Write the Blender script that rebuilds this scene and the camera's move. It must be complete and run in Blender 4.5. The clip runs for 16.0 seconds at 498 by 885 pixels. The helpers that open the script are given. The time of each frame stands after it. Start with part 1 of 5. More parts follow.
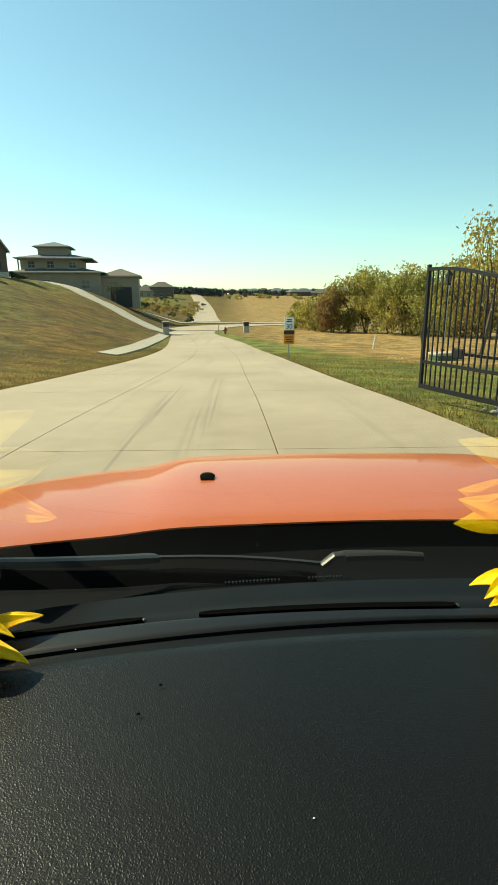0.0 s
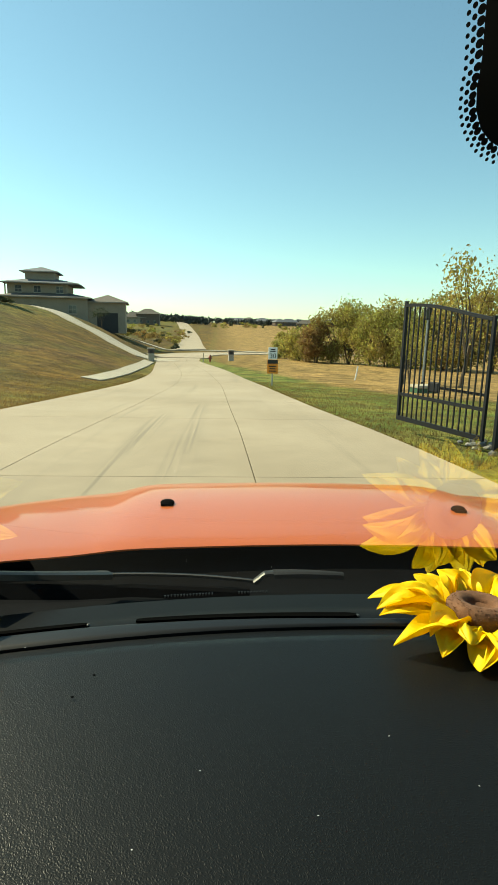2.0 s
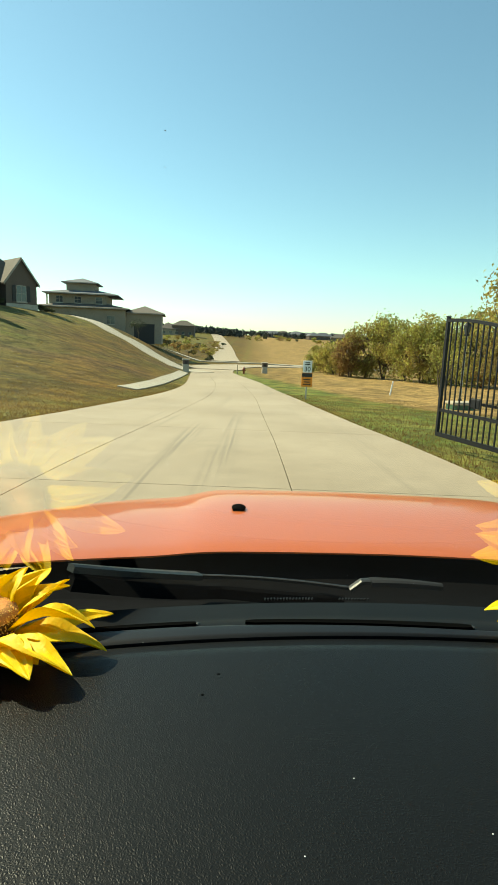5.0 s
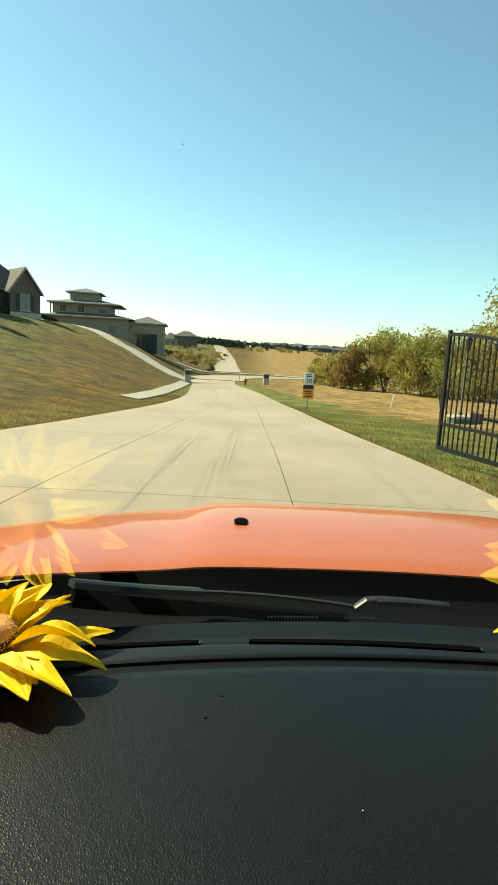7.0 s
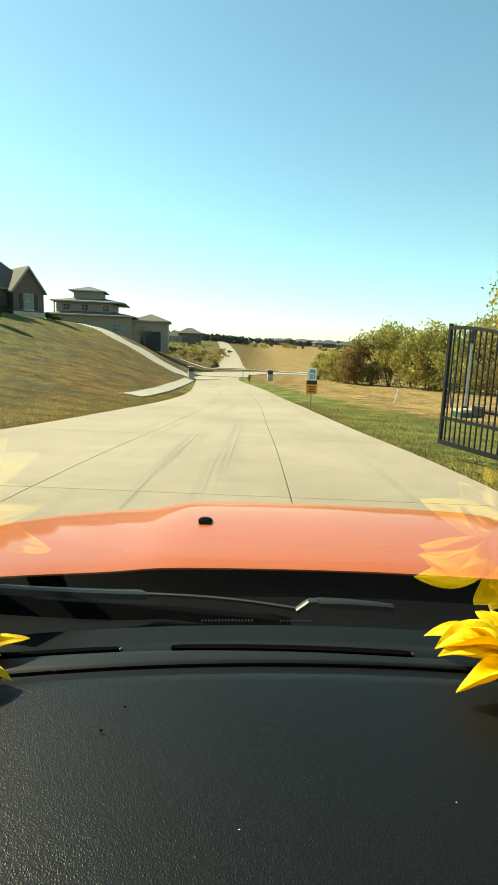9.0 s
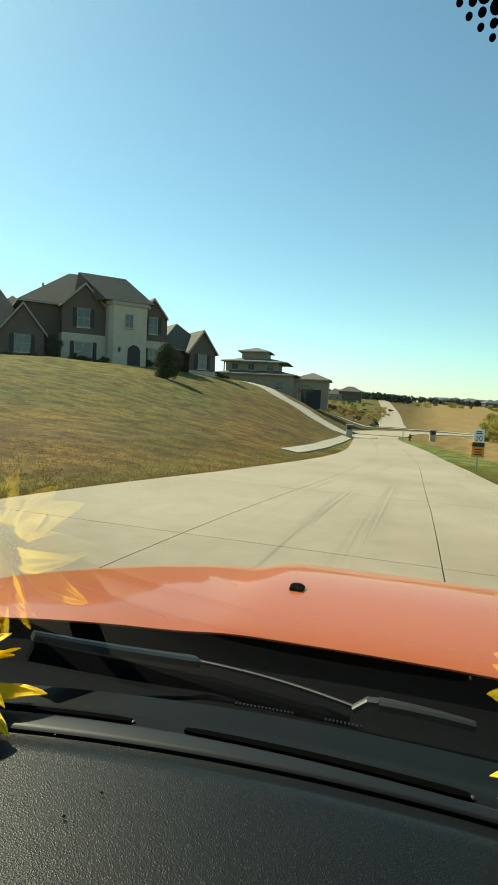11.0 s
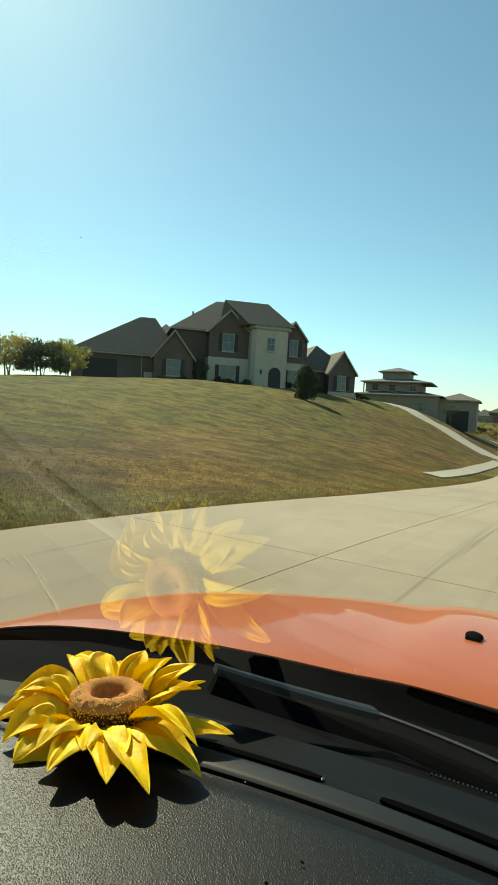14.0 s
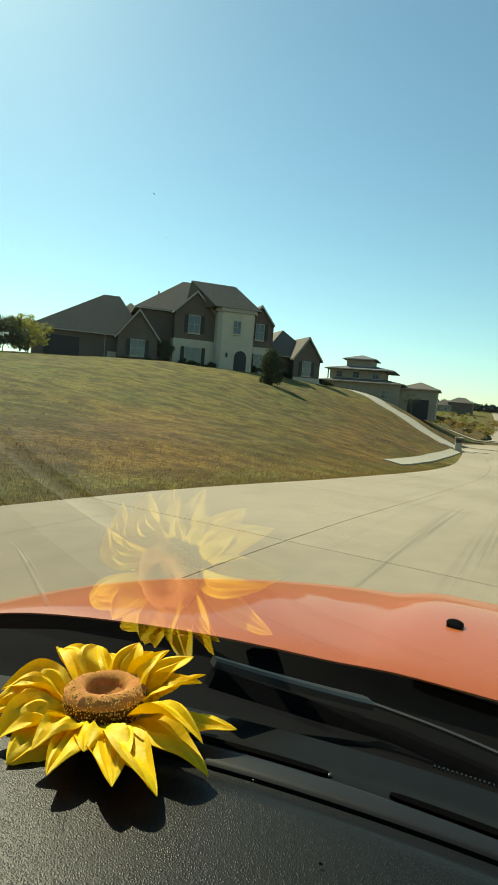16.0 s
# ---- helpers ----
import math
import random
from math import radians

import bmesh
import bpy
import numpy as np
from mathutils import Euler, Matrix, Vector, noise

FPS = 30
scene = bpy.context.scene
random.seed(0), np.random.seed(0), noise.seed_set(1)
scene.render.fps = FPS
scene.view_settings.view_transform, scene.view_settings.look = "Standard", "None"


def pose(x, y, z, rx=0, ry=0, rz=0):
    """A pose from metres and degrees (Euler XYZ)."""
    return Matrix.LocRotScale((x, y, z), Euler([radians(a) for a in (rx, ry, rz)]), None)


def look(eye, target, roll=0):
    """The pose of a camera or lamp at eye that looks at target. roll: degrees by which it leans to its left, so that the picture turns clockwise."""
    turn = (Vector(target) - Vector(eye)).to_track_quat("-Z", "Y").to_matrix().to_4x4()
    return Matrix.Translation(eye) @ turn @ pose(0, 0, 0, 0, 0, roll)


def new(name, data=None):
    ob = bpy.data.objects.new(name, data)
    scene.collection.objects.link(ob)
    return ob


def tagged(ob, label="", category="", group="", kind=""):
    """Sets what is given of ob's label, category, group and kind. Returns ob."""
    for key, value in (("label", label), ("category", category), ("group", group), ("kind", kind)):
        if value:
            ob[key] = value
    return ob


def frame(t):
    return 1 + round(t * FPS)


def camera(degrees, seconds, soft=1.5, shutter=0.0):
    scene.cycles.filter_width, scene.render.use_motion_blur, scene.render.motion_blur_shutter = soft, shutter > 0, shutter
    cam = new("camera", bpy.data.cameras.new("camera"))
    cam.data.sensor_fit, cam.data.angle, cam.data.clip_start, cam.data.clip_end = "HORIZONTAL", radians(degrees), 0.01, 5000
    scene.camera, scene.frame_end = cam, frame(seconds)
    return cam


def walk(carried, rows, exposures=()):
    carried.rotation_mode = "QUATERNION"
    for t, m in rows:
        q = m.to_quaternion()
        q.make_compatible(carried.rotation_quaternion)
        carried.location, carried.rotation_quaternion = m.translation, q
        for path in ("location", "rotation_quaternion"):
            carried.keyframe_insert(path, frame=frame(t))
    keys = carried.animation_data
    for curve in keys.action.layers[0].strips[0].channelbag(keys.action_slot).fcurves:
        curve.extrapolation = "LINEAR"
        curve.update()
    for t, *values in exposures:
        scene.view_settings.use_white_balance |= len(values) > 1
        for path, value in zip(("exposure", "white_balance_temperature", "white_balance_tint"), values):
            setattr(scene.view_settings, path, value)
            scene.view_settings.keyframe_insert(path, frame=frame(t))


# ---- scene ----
cam = camera(49.54, 16.0, soft=1.6)
PATH = [
    (0.0, -0.0192, -0.0021, 1.5048, -1.588, -14.713, 0.245),
    (0.5, -0.0112, -0.0073, 1.5020, -2.512, -14.469, 0.759),
    (1.0, 0.0046, -0.0384, 1.5236, -2.471, -12.673, 0.085),
    (1.5, 0.0185, -0.0896, 1.5503, -3.428, -11.521, -3.244),
    (2.0, 0.0264, -0.0837, 1.5307, -3.077, -11.786, -1.193),
    (2.5, 0.0469, -0.0824, 1.5269, -3.380, -12.675, 0.288),
    (3.0, -0.0302, -0.0637, 1.5203, -2.114, -13.633, -2.087),
    (3.5, -0.0557, -0.0771, 1.5162, -0.292, -13.271, -3.415),
    (6.0, -0.0517, -0.0701, 1.5132, 0.429, -9.597, -1.406),
    (6.5, -0.0528, -0.0647, 1.5100, -0.449, -9.816, -1.407),
    (7.0, -0.0585, -0.0679, 1.5172, 0.631, -9.419, -2.942),
    (7.5, -0.0501, -0.0900, 1.5226, 1.220, -9.598, -3.107),
    (8.0, -0.0274, -0.0884, 1.5368, 0.660, -9.888, -2.357),
    (10.5, 0.0882, 0.0083, 1.4922, 6.218, -9.024, -0.552),
    (11.0, 0.1119, 0.0076, 1.5239, 17.815, -4.564, -3.026),
    (11.5, 0.1156, -0.0052, 1.5303, 23.733, -3.032, -2.522),
    (12.0, 0.1038, -0.0060, 1.5327, 26.550, -2.370, -1.646),
    (12.5, 0.0867, -0.0104, 1.5339, 28.243, -2.402, -1.823),
    (13.0, 0.0493, 0.0043, 1.5196, 28.672, -5.291, -4.456),
    (13.5, 0.0604, 0.0330, 1.5290, 30.114, -8.327, -3.899),
    (14.0, 0.0581, 0.0102, 1.5326, 32.381, -3.143, -3.280),
    (14.5, 0.0390, 0.0109, 1.5323, 30.317, -3.734, -5.431),
    (15.0, 0.0112, 0.0154, 1.5265, 28.756, -5.966, -6.093),
    (15.5, -0.0010, 0.0023, 1.5368, 29.564, -6.037, -6.666),
    (16.0, 0.0157, 0.0080, 1.5314, 28.602, -4.614, -4.820)]
walk(cam, [(t, pose(x, y, z, 90 + p, r, w)) for t, x, y, z, w, p, r in PATH],
     exposures=[(0, 1.0, 7150, 0), (8, 1.18, 7100, 0), (10.5, 1.28, 7050, 0), (11.1, 0.75, 6750, 0), (16, 0.68, 6950, 0)])

# ---- world and light ----
SUN_AZ, SUN_EL = 62.0, 41.0
world = bpy.data.worlds.new("world")
scene.world = world
world.use_nodes = True
wn = world.node_tree.nodes
sky = wn.new("ShaderNodeTexSky")
sky.sky_type = 'NISHITA'
sky.sun_disc = False
sky.sun_elevation = radians(SUN_EL)
sky.sun_rotation = radians(-SUN_AZ)
sky.air_density, sky.dust_density, sky.ozone_density = 1.0, 0.28, 1.5
wn["Background"].inputs["Strength"].default_value = 0.087
haze = wn.new("ShaderNodeMix")
haze.data_type, haze.blend_type = 'RGBA', 'MULTIPLY'
haze.inputs["Factor"].default_value = 1.0
haze.inputs["B"].default_value = (0.86, 1.09, 0.99, 1)
world.node_tree.links.new(sky.outputs[0], haze.inputs["A"])
world.node_tree.links.new(haze.outputs["Result"], wn["Background"].inputs["Color"])
sun_to = Vector((-math.sin(radians(SUN_AZ)) * math.cos(radians(SUN_EL)), math.cos(radians(SUN_AZ)) * math.cos(radians(SUN_EL)), math.sin(radians(SUN_EL))))
lamp = bpy.data.lights.new("sun", 'SUN')
lamp.energy, lamp.angle, lamp.color = 4.35, radians(0.53), (0.97, 0.91, 0.70)
new("sun", lamp).matrix_world = look(sun_to * 300, (0, 0, 0))


# ---- materials ----
def material(name, col, rough=0.7, metal=0.0, scale=6.0, vary=0.25, bump=0.15, bscale=40.0, coat=0.0, col2=None, spread=None, island=0.0, spec=0.5, trans=0.0):
    """Two scales of colour noise, a relief, and an optional second colour in large patches."""
    m = bpy.data.materials.new(name)
    m.use_nodes = True
    nt = m.node_tree
    N, L = nt.nodes, nt.links
    b = N["Principled BSDF"]
    b.inputs["Roughness"].default_value, b.inputs["Metallic"].default_value = rough, metal
    b.inputs["Coat Weight"].default_value = coat
    b.inputs["Coat Roughness"].default_value = 0.05
    b.inputs["Specular IOR Level"].default_value = spec
    tc = N.new("ShaderNodeTexCoord")
    geo = N.new("ShaderNodeNewGeometry")
    src = geo.outputs["Position"]
    n1 = N.new("ShaderNodeTexNoise")
    n1.inputs["Scale"].default_value, n1.inputs["Detail"].default_value = scale, 6
    n2 = N.new("ShaderNodeTexNoise")
    n2.inputs["Scale"].default_value, n2.inputs["Detail"].default_value = scale * 9, 5
    L.new(src, n1.inputs["Vector"]), L.new(src, n2.inputs["Vector"])
    ramp = N.new("ShaderNodeMapRange")
    add = N.new("ShaderNodeMath")
    add.operation = 'ADD'
    L.new(n1.outputs[0], add.inputs[0]), L.new(n2.outputs[0], add.inputs[1])
    L.new(add.outputs[0], ramp.inputs[0])
    ramp.inputs[1].default_value, ramp.inputs[2].default_value = 0.65, 1.35
    ramp.inputs[3].default_value, ramp.inputs[4].default_value = 1 - vary, 1 + vary
    mul = N.new("ShaderNodeMix")
    mul.data_type, mul.blend_type = 'RGBA', 'MULTIPLY'
    mul.inputs["Factor"].default_value = 1
    mul.inputs["A"].default_value = (*col, 1)
    L.new(ramp.outputs[0], mul.inputs["B"])
    if col2:
        mx = N.new("ShaderNodeMix")
        mx.data_type = 'RGBA'
        mx.inputs["A"].default_value, mx.inputs["B"].default_value = (*col, 1), (*col2, 1)
        n3 = N.new("ShaderNodeTexNoise")
        n3.inputs["Scale"].default_value, n3.inputs["Detail"].default_value = spread or scale * 0.3, 7
        L.new(src, n3.inputs["Vector"])
        r3 = N.new("ShaderNodeMapRange")
        r3.inputs[1].default_value, r3.inputs[2].default_value = 0.42, 0.6
        L.new(n3.outputs[0], r3.inputs[0]), L.new(r3.outputs[0], mx.inputs["Factor"])
        L.new(mx.outputs["Result"], mul.inputs["A"])
    out = mul.outputs["Result"]
    if island:
        hs = N.new("ShaderNodeHueSaturation")
        mr = N.new("ShaderNodeMapRange")
        mr.inputs[3].default_value, mr.inputs[4].default_value = 1 - island, 1 + island
        L.new(geo.outputs["Random Per Island"], mr.inputs[0]), L.new(mr.outputs[0], hs.inputs["Value"])
        mh = N.new("ShaderNodeMapRange")
        mh.inputs[3].default_value, mh.inputs[4].default_value = 0.5 - island * 0.1, 0.5 + island * 0.06
        L.new(geo.outputs["Random Per Island"], mh.inputs[0]), L.new(mh.outputs[0], hs.inputs["Hue"])
        L.new(out, hs.inputs["Color"])
        out = hs.outputs[0]
    L.new(out, b.inputs["Base Color"])
    if bump:
        bn = N.new("ShaderNodeTexNoise")
        bn.inputs["Scale"].default_value, bn.inputs["Detail"].default_value = bscale, 5
        L.new(src, bn.inputs["Vector"])
        bp = N.new("ShaderNodeBump")
        bp.inputs["Strength"].default_value, bp.inputs["Distance"].default_value = bump, 0.4 / bscale
        L.new(bn.outputs[0], bp.inputs["Height"]), L.new(bp.outputs[0], b.inputs["Normal"])
    if trans:
        b.inputs["Transmission Weight"].default_value = 0
        tr = N.new("ShaderNodeBsdfTranslucent")
        L.new(out, tr.inputs["Color"])
        ms = N.new("ShaderNodeMixShader")
        ms.inputs[0].default_value = trans
        L.new(b.outputs[0], ms.inputs[1]), L.new(tr.outputs[0], ms.inputs[2])
        L.new(ms.outputs[0], N["Material Output"].inputs["Surface"])
    return m


M_concrete = material("concrete", (0.352, 0.285, 0.203), 0.85, scale=0.35, vary=0.12, bump=0.08, bscale=60, col2=(0.315, 0.252, 0.175), spread=0.25)
def tyre_marks(m):
    """Long faint grey streaks along the road, over the base colour."""
    N, L = m.node_tree.nodes, m.node_tree.links
    b = N["Principled BSDF"]
    old = b.inputs["Base Color"].links[0].from_socket
    geo = N.new("ShaderNodeNewGeometry")
    f = None
    for stretch, lo, hi in (((2.0, 0.05, 1), 0.53, 0.70), ((18.0, 0.15, 1), 0.45, 0.62)):
        mp = N.new("ShaderNodeMapping")
        mp.inputs["Scale"].default_value = stretch
        mp.inputs["Rotation"].default_value = (0, 0, radians(7))
        t = N.new("ShaderNodeTexNoise")
        t.inputs["Scale"].default_value, t.inputs["Detail"].default_value = 1.0, 7
        r = N.new("ShaderNodeMapRange")
        r.inputs[1].default_value, r.inputs[2].default_value = lo, hi
        L.new(geo.outputs["Position"], mp.inputs["Vector"]), L.new(mp.outputs[0], t.inputs["Vector"]), L.new(t.outputs[0], r.inputs[0])
        if f is None:
            f = r.outputs[0]
        else:
            mm = N.new("ShaderNodeMath")
            mm.operation = 'MULTIPLY'
            L.new(f, mm.inputs[0]), L.new(r.outputs[0], mm.inputs[1])
            f = mm.outputs[0]
    mx = N.new("ShaderNodeMix")
    mx.data_type = 'RGBA'
    mx.inputs["B"].default_value = (0.215, 0.18, 0.132, 1)
    L.new(f, mx.inputs["Factor"]), L.new(old, mx.inputs["A"]), L.new(mx.outputs["Result"], b.inputs["Base Color"])


tyre_marks(M_concrete)
M_oldconc = material("kerb concrete", (0.384, 0.336, 0.258), 0.85, scale=1.5, vary=0.15, bump=0.2)
M_brick = material("brown brick", (0.115, 0.086, 0.070), 0.85, scale=1.2, vary=0.2, bump=0.5, bscale=14)
M_stone = material("cream stone", (0.43, 0.385, 0.31), 0.85, scale=1.4, vary=0.14, bump=0.4, bscale=9)
M_tan = material("tan stucco", (0.26, 0.22, 0.17), 0.85, scale=1.2, vary=0.12)
M_roof = material("shingle roof", (0.118, 0.10, 0.082), 0.9, scale=2.5, vary=0.25, bump=0.6, bscale=12)
M_roofb = material("blue grey roof", (0.12, 0.125, 0.14), 0.8, scale=2.0, vary=0.2)
M_trim = material("pale trim", (0.30, 0.275, 0.235), 0.6, scale=3, vary=0.06, bump=0)
M_shutter = material("dark shutter", (0.014, 0.015, 0.017), 0.6, scale=5, vary=0.1, bump=0)
M_window = material("window glass", (0.05, 0.065, 0.072), 0.08, scale=0.6, vary=0.3, bump=0)
M_bark = material("bark", (0.10, 0.075, 0.05), 0.95, scale=5, vary=0.3, bump=0.6, bscale=25)
M_leaf = material("olive leaves", (0.26, 0.262, 0.062), 0.65, scale=0.5, vary=0.35, bump=0, col2=(0.35, 0.285, 0.07), island=0.35, trans=0.6)
M_leafr = material("russet leaves", (0.26, 0.165, 0.055), 0.7, scale=0.6, vary=0.35, bump=0, col2=(0.25, 0.205, 0.055), island=0.3, trans=0.55)
M_leafd = material("dark leaves", (0.060, 0.072, 0.032), 0.7, scale=0.8, vary=0.3, bump=0, island=0.3, trans=0.3)
M_far = material("far woods", (0.042, 0.052, 0.046), 0.9, scale=0.05, vary=0.3, bump=0, island=0.3)
M_iron = material("black iron", (0.008, 0.009, 0.012), 0.55, scale=8, vary=0.2, bump=0.1, spec=0.25)
M_galv = material("grey steel", (0.34, 0.35, 0.36), 0.4, 0.8, scale=10, vary=0.1, bump=0)
M_white = material("white sign", (0.75, 0.76, 0.78), 0.5, scale=4, vary=0.05, bump=0)
M_orange = material("orange sign", (0.75, 0.25, 0.02), 0.5, scale=4, vary=0.08, bump=0)
M_black = material("black paint", (0.012, 0.012, 0.013), 0.5, scale=4, vary=0.1, bump=0)
M_blue = material("blue sign", (0.05, 0.16, 0.40), 0.5, scale=4, vary=0.08, bump=0)
M_rust = material("red brown iron", (0.26, 0.06, 0.03), 0.6, scale=9, vary=0.2, bump=0.1)
M_green = material("green box", (0.03, 0.09, 0.05), 0.5, scale=4, vary=0.1, bump=0)
M_gravel = material("gravel stones", (0.204, 0.192, 0.174), 0.9, scale=3, vary=0.3, island=0.4)
M_tyre = material("rubber", (0.015, 0.015, 0.016), 0.75, scale=20, vary=0.2, bump=0.1)


def grass_material():
    """Autumn turf: dry tan, olive green and brown patches; the colour attribute 'green' says where it is watered."""
    m = bpy.data.materials.new("autumn turf")
    m.use_nodes = True
    N, L = m.node_tree.nodes, m.node_tree.links
    b = N["Principled BSDF"]
    b.inputs["Roughness"].default_value = 0.95
    b.inputs["Specular IOR Level"].default_value = 0.15
    geo = N.new("ShaderNodeNewGeometry")

    def noise_of(scale, detail=6, stretch=(1, 1, 1)):
        mp = N.new("ShaderNodeMapping")
        mp.inputs["Scale"].default_value = stretch
        L.new(geo.outputs["Position"], mp.inputs["Vector"])
        t = N.new("ShaderNodeTexNoise")
        t.inputs["Scale"].default_value, t.inputs["Detail"].default_value = scale, detail
        L.new(mp.outputs[0], t.inputs["Vector"])
        return t.outputs[0]

    def mix(f, a, c):
        x = N.new("ShaderNodeMix")
        x.data_type = 'RGBA'
        for sock, v in ((x.inputs["Factor"], f), (x.inputs["A"], a), (x.inputs["B"], c)):
            if isinstance(v, tuple):
                sock.default_value = (*v, 1)
            else:
                L.new(v, sock)
        return x.outputs["Result"]

    def ranged(v, lo, hi, a=0.0, c=1.0):
        r = N.new("ShaderNodeMapRange")
        r.inputs[1].default_value, r.inputs[2].default_value, r.inputs[3].default_value, r.inputs[4].default_value = lo, hi, a, c
        L.new(v, r.inputs[0])
        return r.outputs[0]
    dry = mix(ranged(noise_of(0.12), 0.40, 0.62), (0.185, 0.112, 0.026), (0.135, 0.092, 0.020))
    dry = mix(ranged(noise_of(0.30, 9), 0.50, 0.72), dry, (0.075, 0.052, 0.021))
    dry = mix(ranged(noise_of(0.07, 8), 0.5, 0.62), dry, (0.12, 0.075, 0.033))
    dry = mix(ranged(noise_of(0.16, 6), 0.45, 0.68), dry, (0.098, 0.086, 0.020))
    sp = N.new("ShaderNodeSeparateXYZ")
    L.new(geo.outputs["Position"], sp.inputs[0])
    field = mix(ranged(noise_of(0.3), 0.4, 0.65), (0.348, 0.234, 0.096), (0.24, 0.168, 0.066))
    dry = mix(ranged(sp.outputs["X"], -6.0, 8.0), dry, field)
    wet = mix(ranged(noise_of(0.5), 0.42, 0.62), (0.11, 0.15, 0.03), (0.19, 0.18, 0.048))
    att = N.new("ShaderNodeAttribute")
    att.attribute_name = "green"
    both = mix(att.outputs["Fac"], dry, wet)
    clump = mix(ranged(noise_of(0.9, 7), 0.40, 0.58), (0.64, 0.62, 0.60), (1.2, 1.17, 1.11))
    fine0 = mix(ranged(noise_of(7, 8), 0.35, 0.7), (0.55, 0.55, 0.55), (1.35, 1.3, 1.2))
    fm = N.new("ShaderNodeMix")
    fm.data_type, fm.blend_type = 'RGBA', 'MULTIPLY'
    fm.inputs["Factor"].default_value = 1
    L.new(clump, fm.inputs["A"]), L.new(fine0, fm.inputs["B"])
    fine = fm.outputs["Result"]
    mu = N.new("ShaderNodeMix")
    mu.data_type, mu.blend_type = 'RGBA', 'MULTIPLY'
    mu.inputs["Factor"].default_value = 1
    L.new(both, mu.inputs["A"]), L.new(fine, mu.inputs["B"])
    L.new(mu.outputs["Result"], b.inputs["Base Color"])
    lumps = N.new("ShaderNodeBump")
    lumps.inputs["Strength"].default_value, lumps.inputs["Distance"].default_value = 0.45, 0.35
    bp = N.new("ShaderNodeBump")
    bp.inputs["Strength"].default_value, bp.inputs["Distance"].default_value = 0.7, 0.14
    L.new(noise_of(1.1, 5), lumps.inputs["Height"]), L.new(lumps.outputs[0], bp.inputs["Normal"])
    L.new(noise_of(4.5, 9), bp.inputs["Height"]), L.new(bp.outputs[0], b.inputs["Normal"])
    return m


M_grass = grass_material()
M_blade = material("grass blades", (0.24, 0.15, 0.045), 0.8, scale=0.4, vary=0.3, bump=0, col2=(0.18, 0.132, 0.039), island=0.35, trans=0.45)


def leather_material():
    m = bpy.data.materials.new("black grained vinyl")
    m.use_nodes = True
    N, L = m.node_tree.nodes, m.node_tree.links
    b = N["Principled BSDF"]
    b.inputs["Base Color"].default_value = (0.0045, 0.0047, 0.0044, 1)
    b.inputs["Specular IOR Level"].default_value = 0.19
    geo = N.new("ShaderNodeNewGeometry")
    v = N.new("ShaderNodeTexVoronoi")
    v.feature = 'DISTANCE_TO_EDGE'
    v.inputs["Scale"].default_value = 580
    w = N.new("ShaderNodeTexNoise")
    w.inputs["Scale"].default_value, w.inputs["Detail"].default_value = 260, 3
    big = N.new("ShaderNodeTexNoise")
    big.inputs["Scale"].default_value, big.inputs["Detail"].default_value = 9, 4
    vm = N.new("ShaderNodeVectorMath")
    vm.operation = 'MULTIPLY_ADD'
    L.new(w.outputs["Color"], vm.inputs[0])
    vm.inputs[1].default_value = (0.0035, 0.0035, 0.0035)
    for n in (w, big):
        L.new(geo.outputs["Position"], n.inputs["Vector"])
    L.new(geo.outputs["Position"], vm.inputs[2])
    L.new(vm.outputs[0], v.inputs["Vector"])
    r = N.new("ShaderNodeMapRange")
    r.interpolation_type = 'SMOOTHSTEP'
    r.inputs[1].default_value, r.inputs[2].default_value = 0.0, 0.55
    L.new(v.outputs["Distance"], r.inputs[0])
    ad = N.new("ShaderNodeMath")
    ad.operation = 'MULTIPLY_ADD'
    ad.inputs[1].default_value = 0.5
    L.new(w.outputs[0], ad.inputs[0]), L.new(r.outputs[0], ad.inputs[2])
    bp = N.new("ShaderNodeBump")
    bp.inputs["Strength"].default_value, bp.inputs["Distance"].default_value = 0.39, 0.0005
    L.new(ad.outputs[0], bp.inputs["Height"]), L.new(bp.outputs[0], b.inputs["Normal"])
    rr = N.new("ShaderNodeMapRange")
    rr.inputs[3].default_value, rr.inputs[4].default_value = 0.385, 0.47
    L.new(big.outputs[0], rr.inputs[0]), L.new(rr.outputs[0], b.inputs["Roughness"])
    return m


M_leather = leather_material()
M_plastic = material("black moulded plastic", (0.007, 0.0074, 0.0078), 0.46, scale=30, vary=0.2, bump=0.14, bscale=900, spec=0.28)
M_deck = material("black plastic deck", (0.0045, 0.0047, 0.005), 0.52, scale=30, vary=0.25, bump=0.1, bscale=900, spec=0.08)
M_cowl = material("matt black cowl", (0.005, 0.005, 0.0055), 0.9, scale=30, vary=0.2, bump=0.1, bscale=300, spec=0.03)
M_housing = material("grey mirror plastic", (0.05, 0.053, 0.056), 0.5, scale=30, vary=0.1, bump=0.1, bscale=400)
M_slot = material("vent slot", (0.002, 0.002, 0.002), 0.9, scale=30, vary=0.1, bump=0, spec=0.01)
M_wiper = material("wiper arm", (0.012, 0.0125, 0.013), 0.4, scale=40, vary=0.2, bump=0.03)
M_chrome = material("worn metal", (0.08, 0.08, 0.077), 0.48, 0.8, scale=40, vary=0.2, bump=0)
M_paint = material("orange car paint", (0.57, 0.135, 0.034), 0.34, scale=30, vary=0.03, bump=0, coat=0.55, spec=0.3)
M_cloth = material("dark seat cloth", (0.03, 0.03, 0.032), 0.9, scale=40, vary=0.2, bump=0.3, bscale=500)
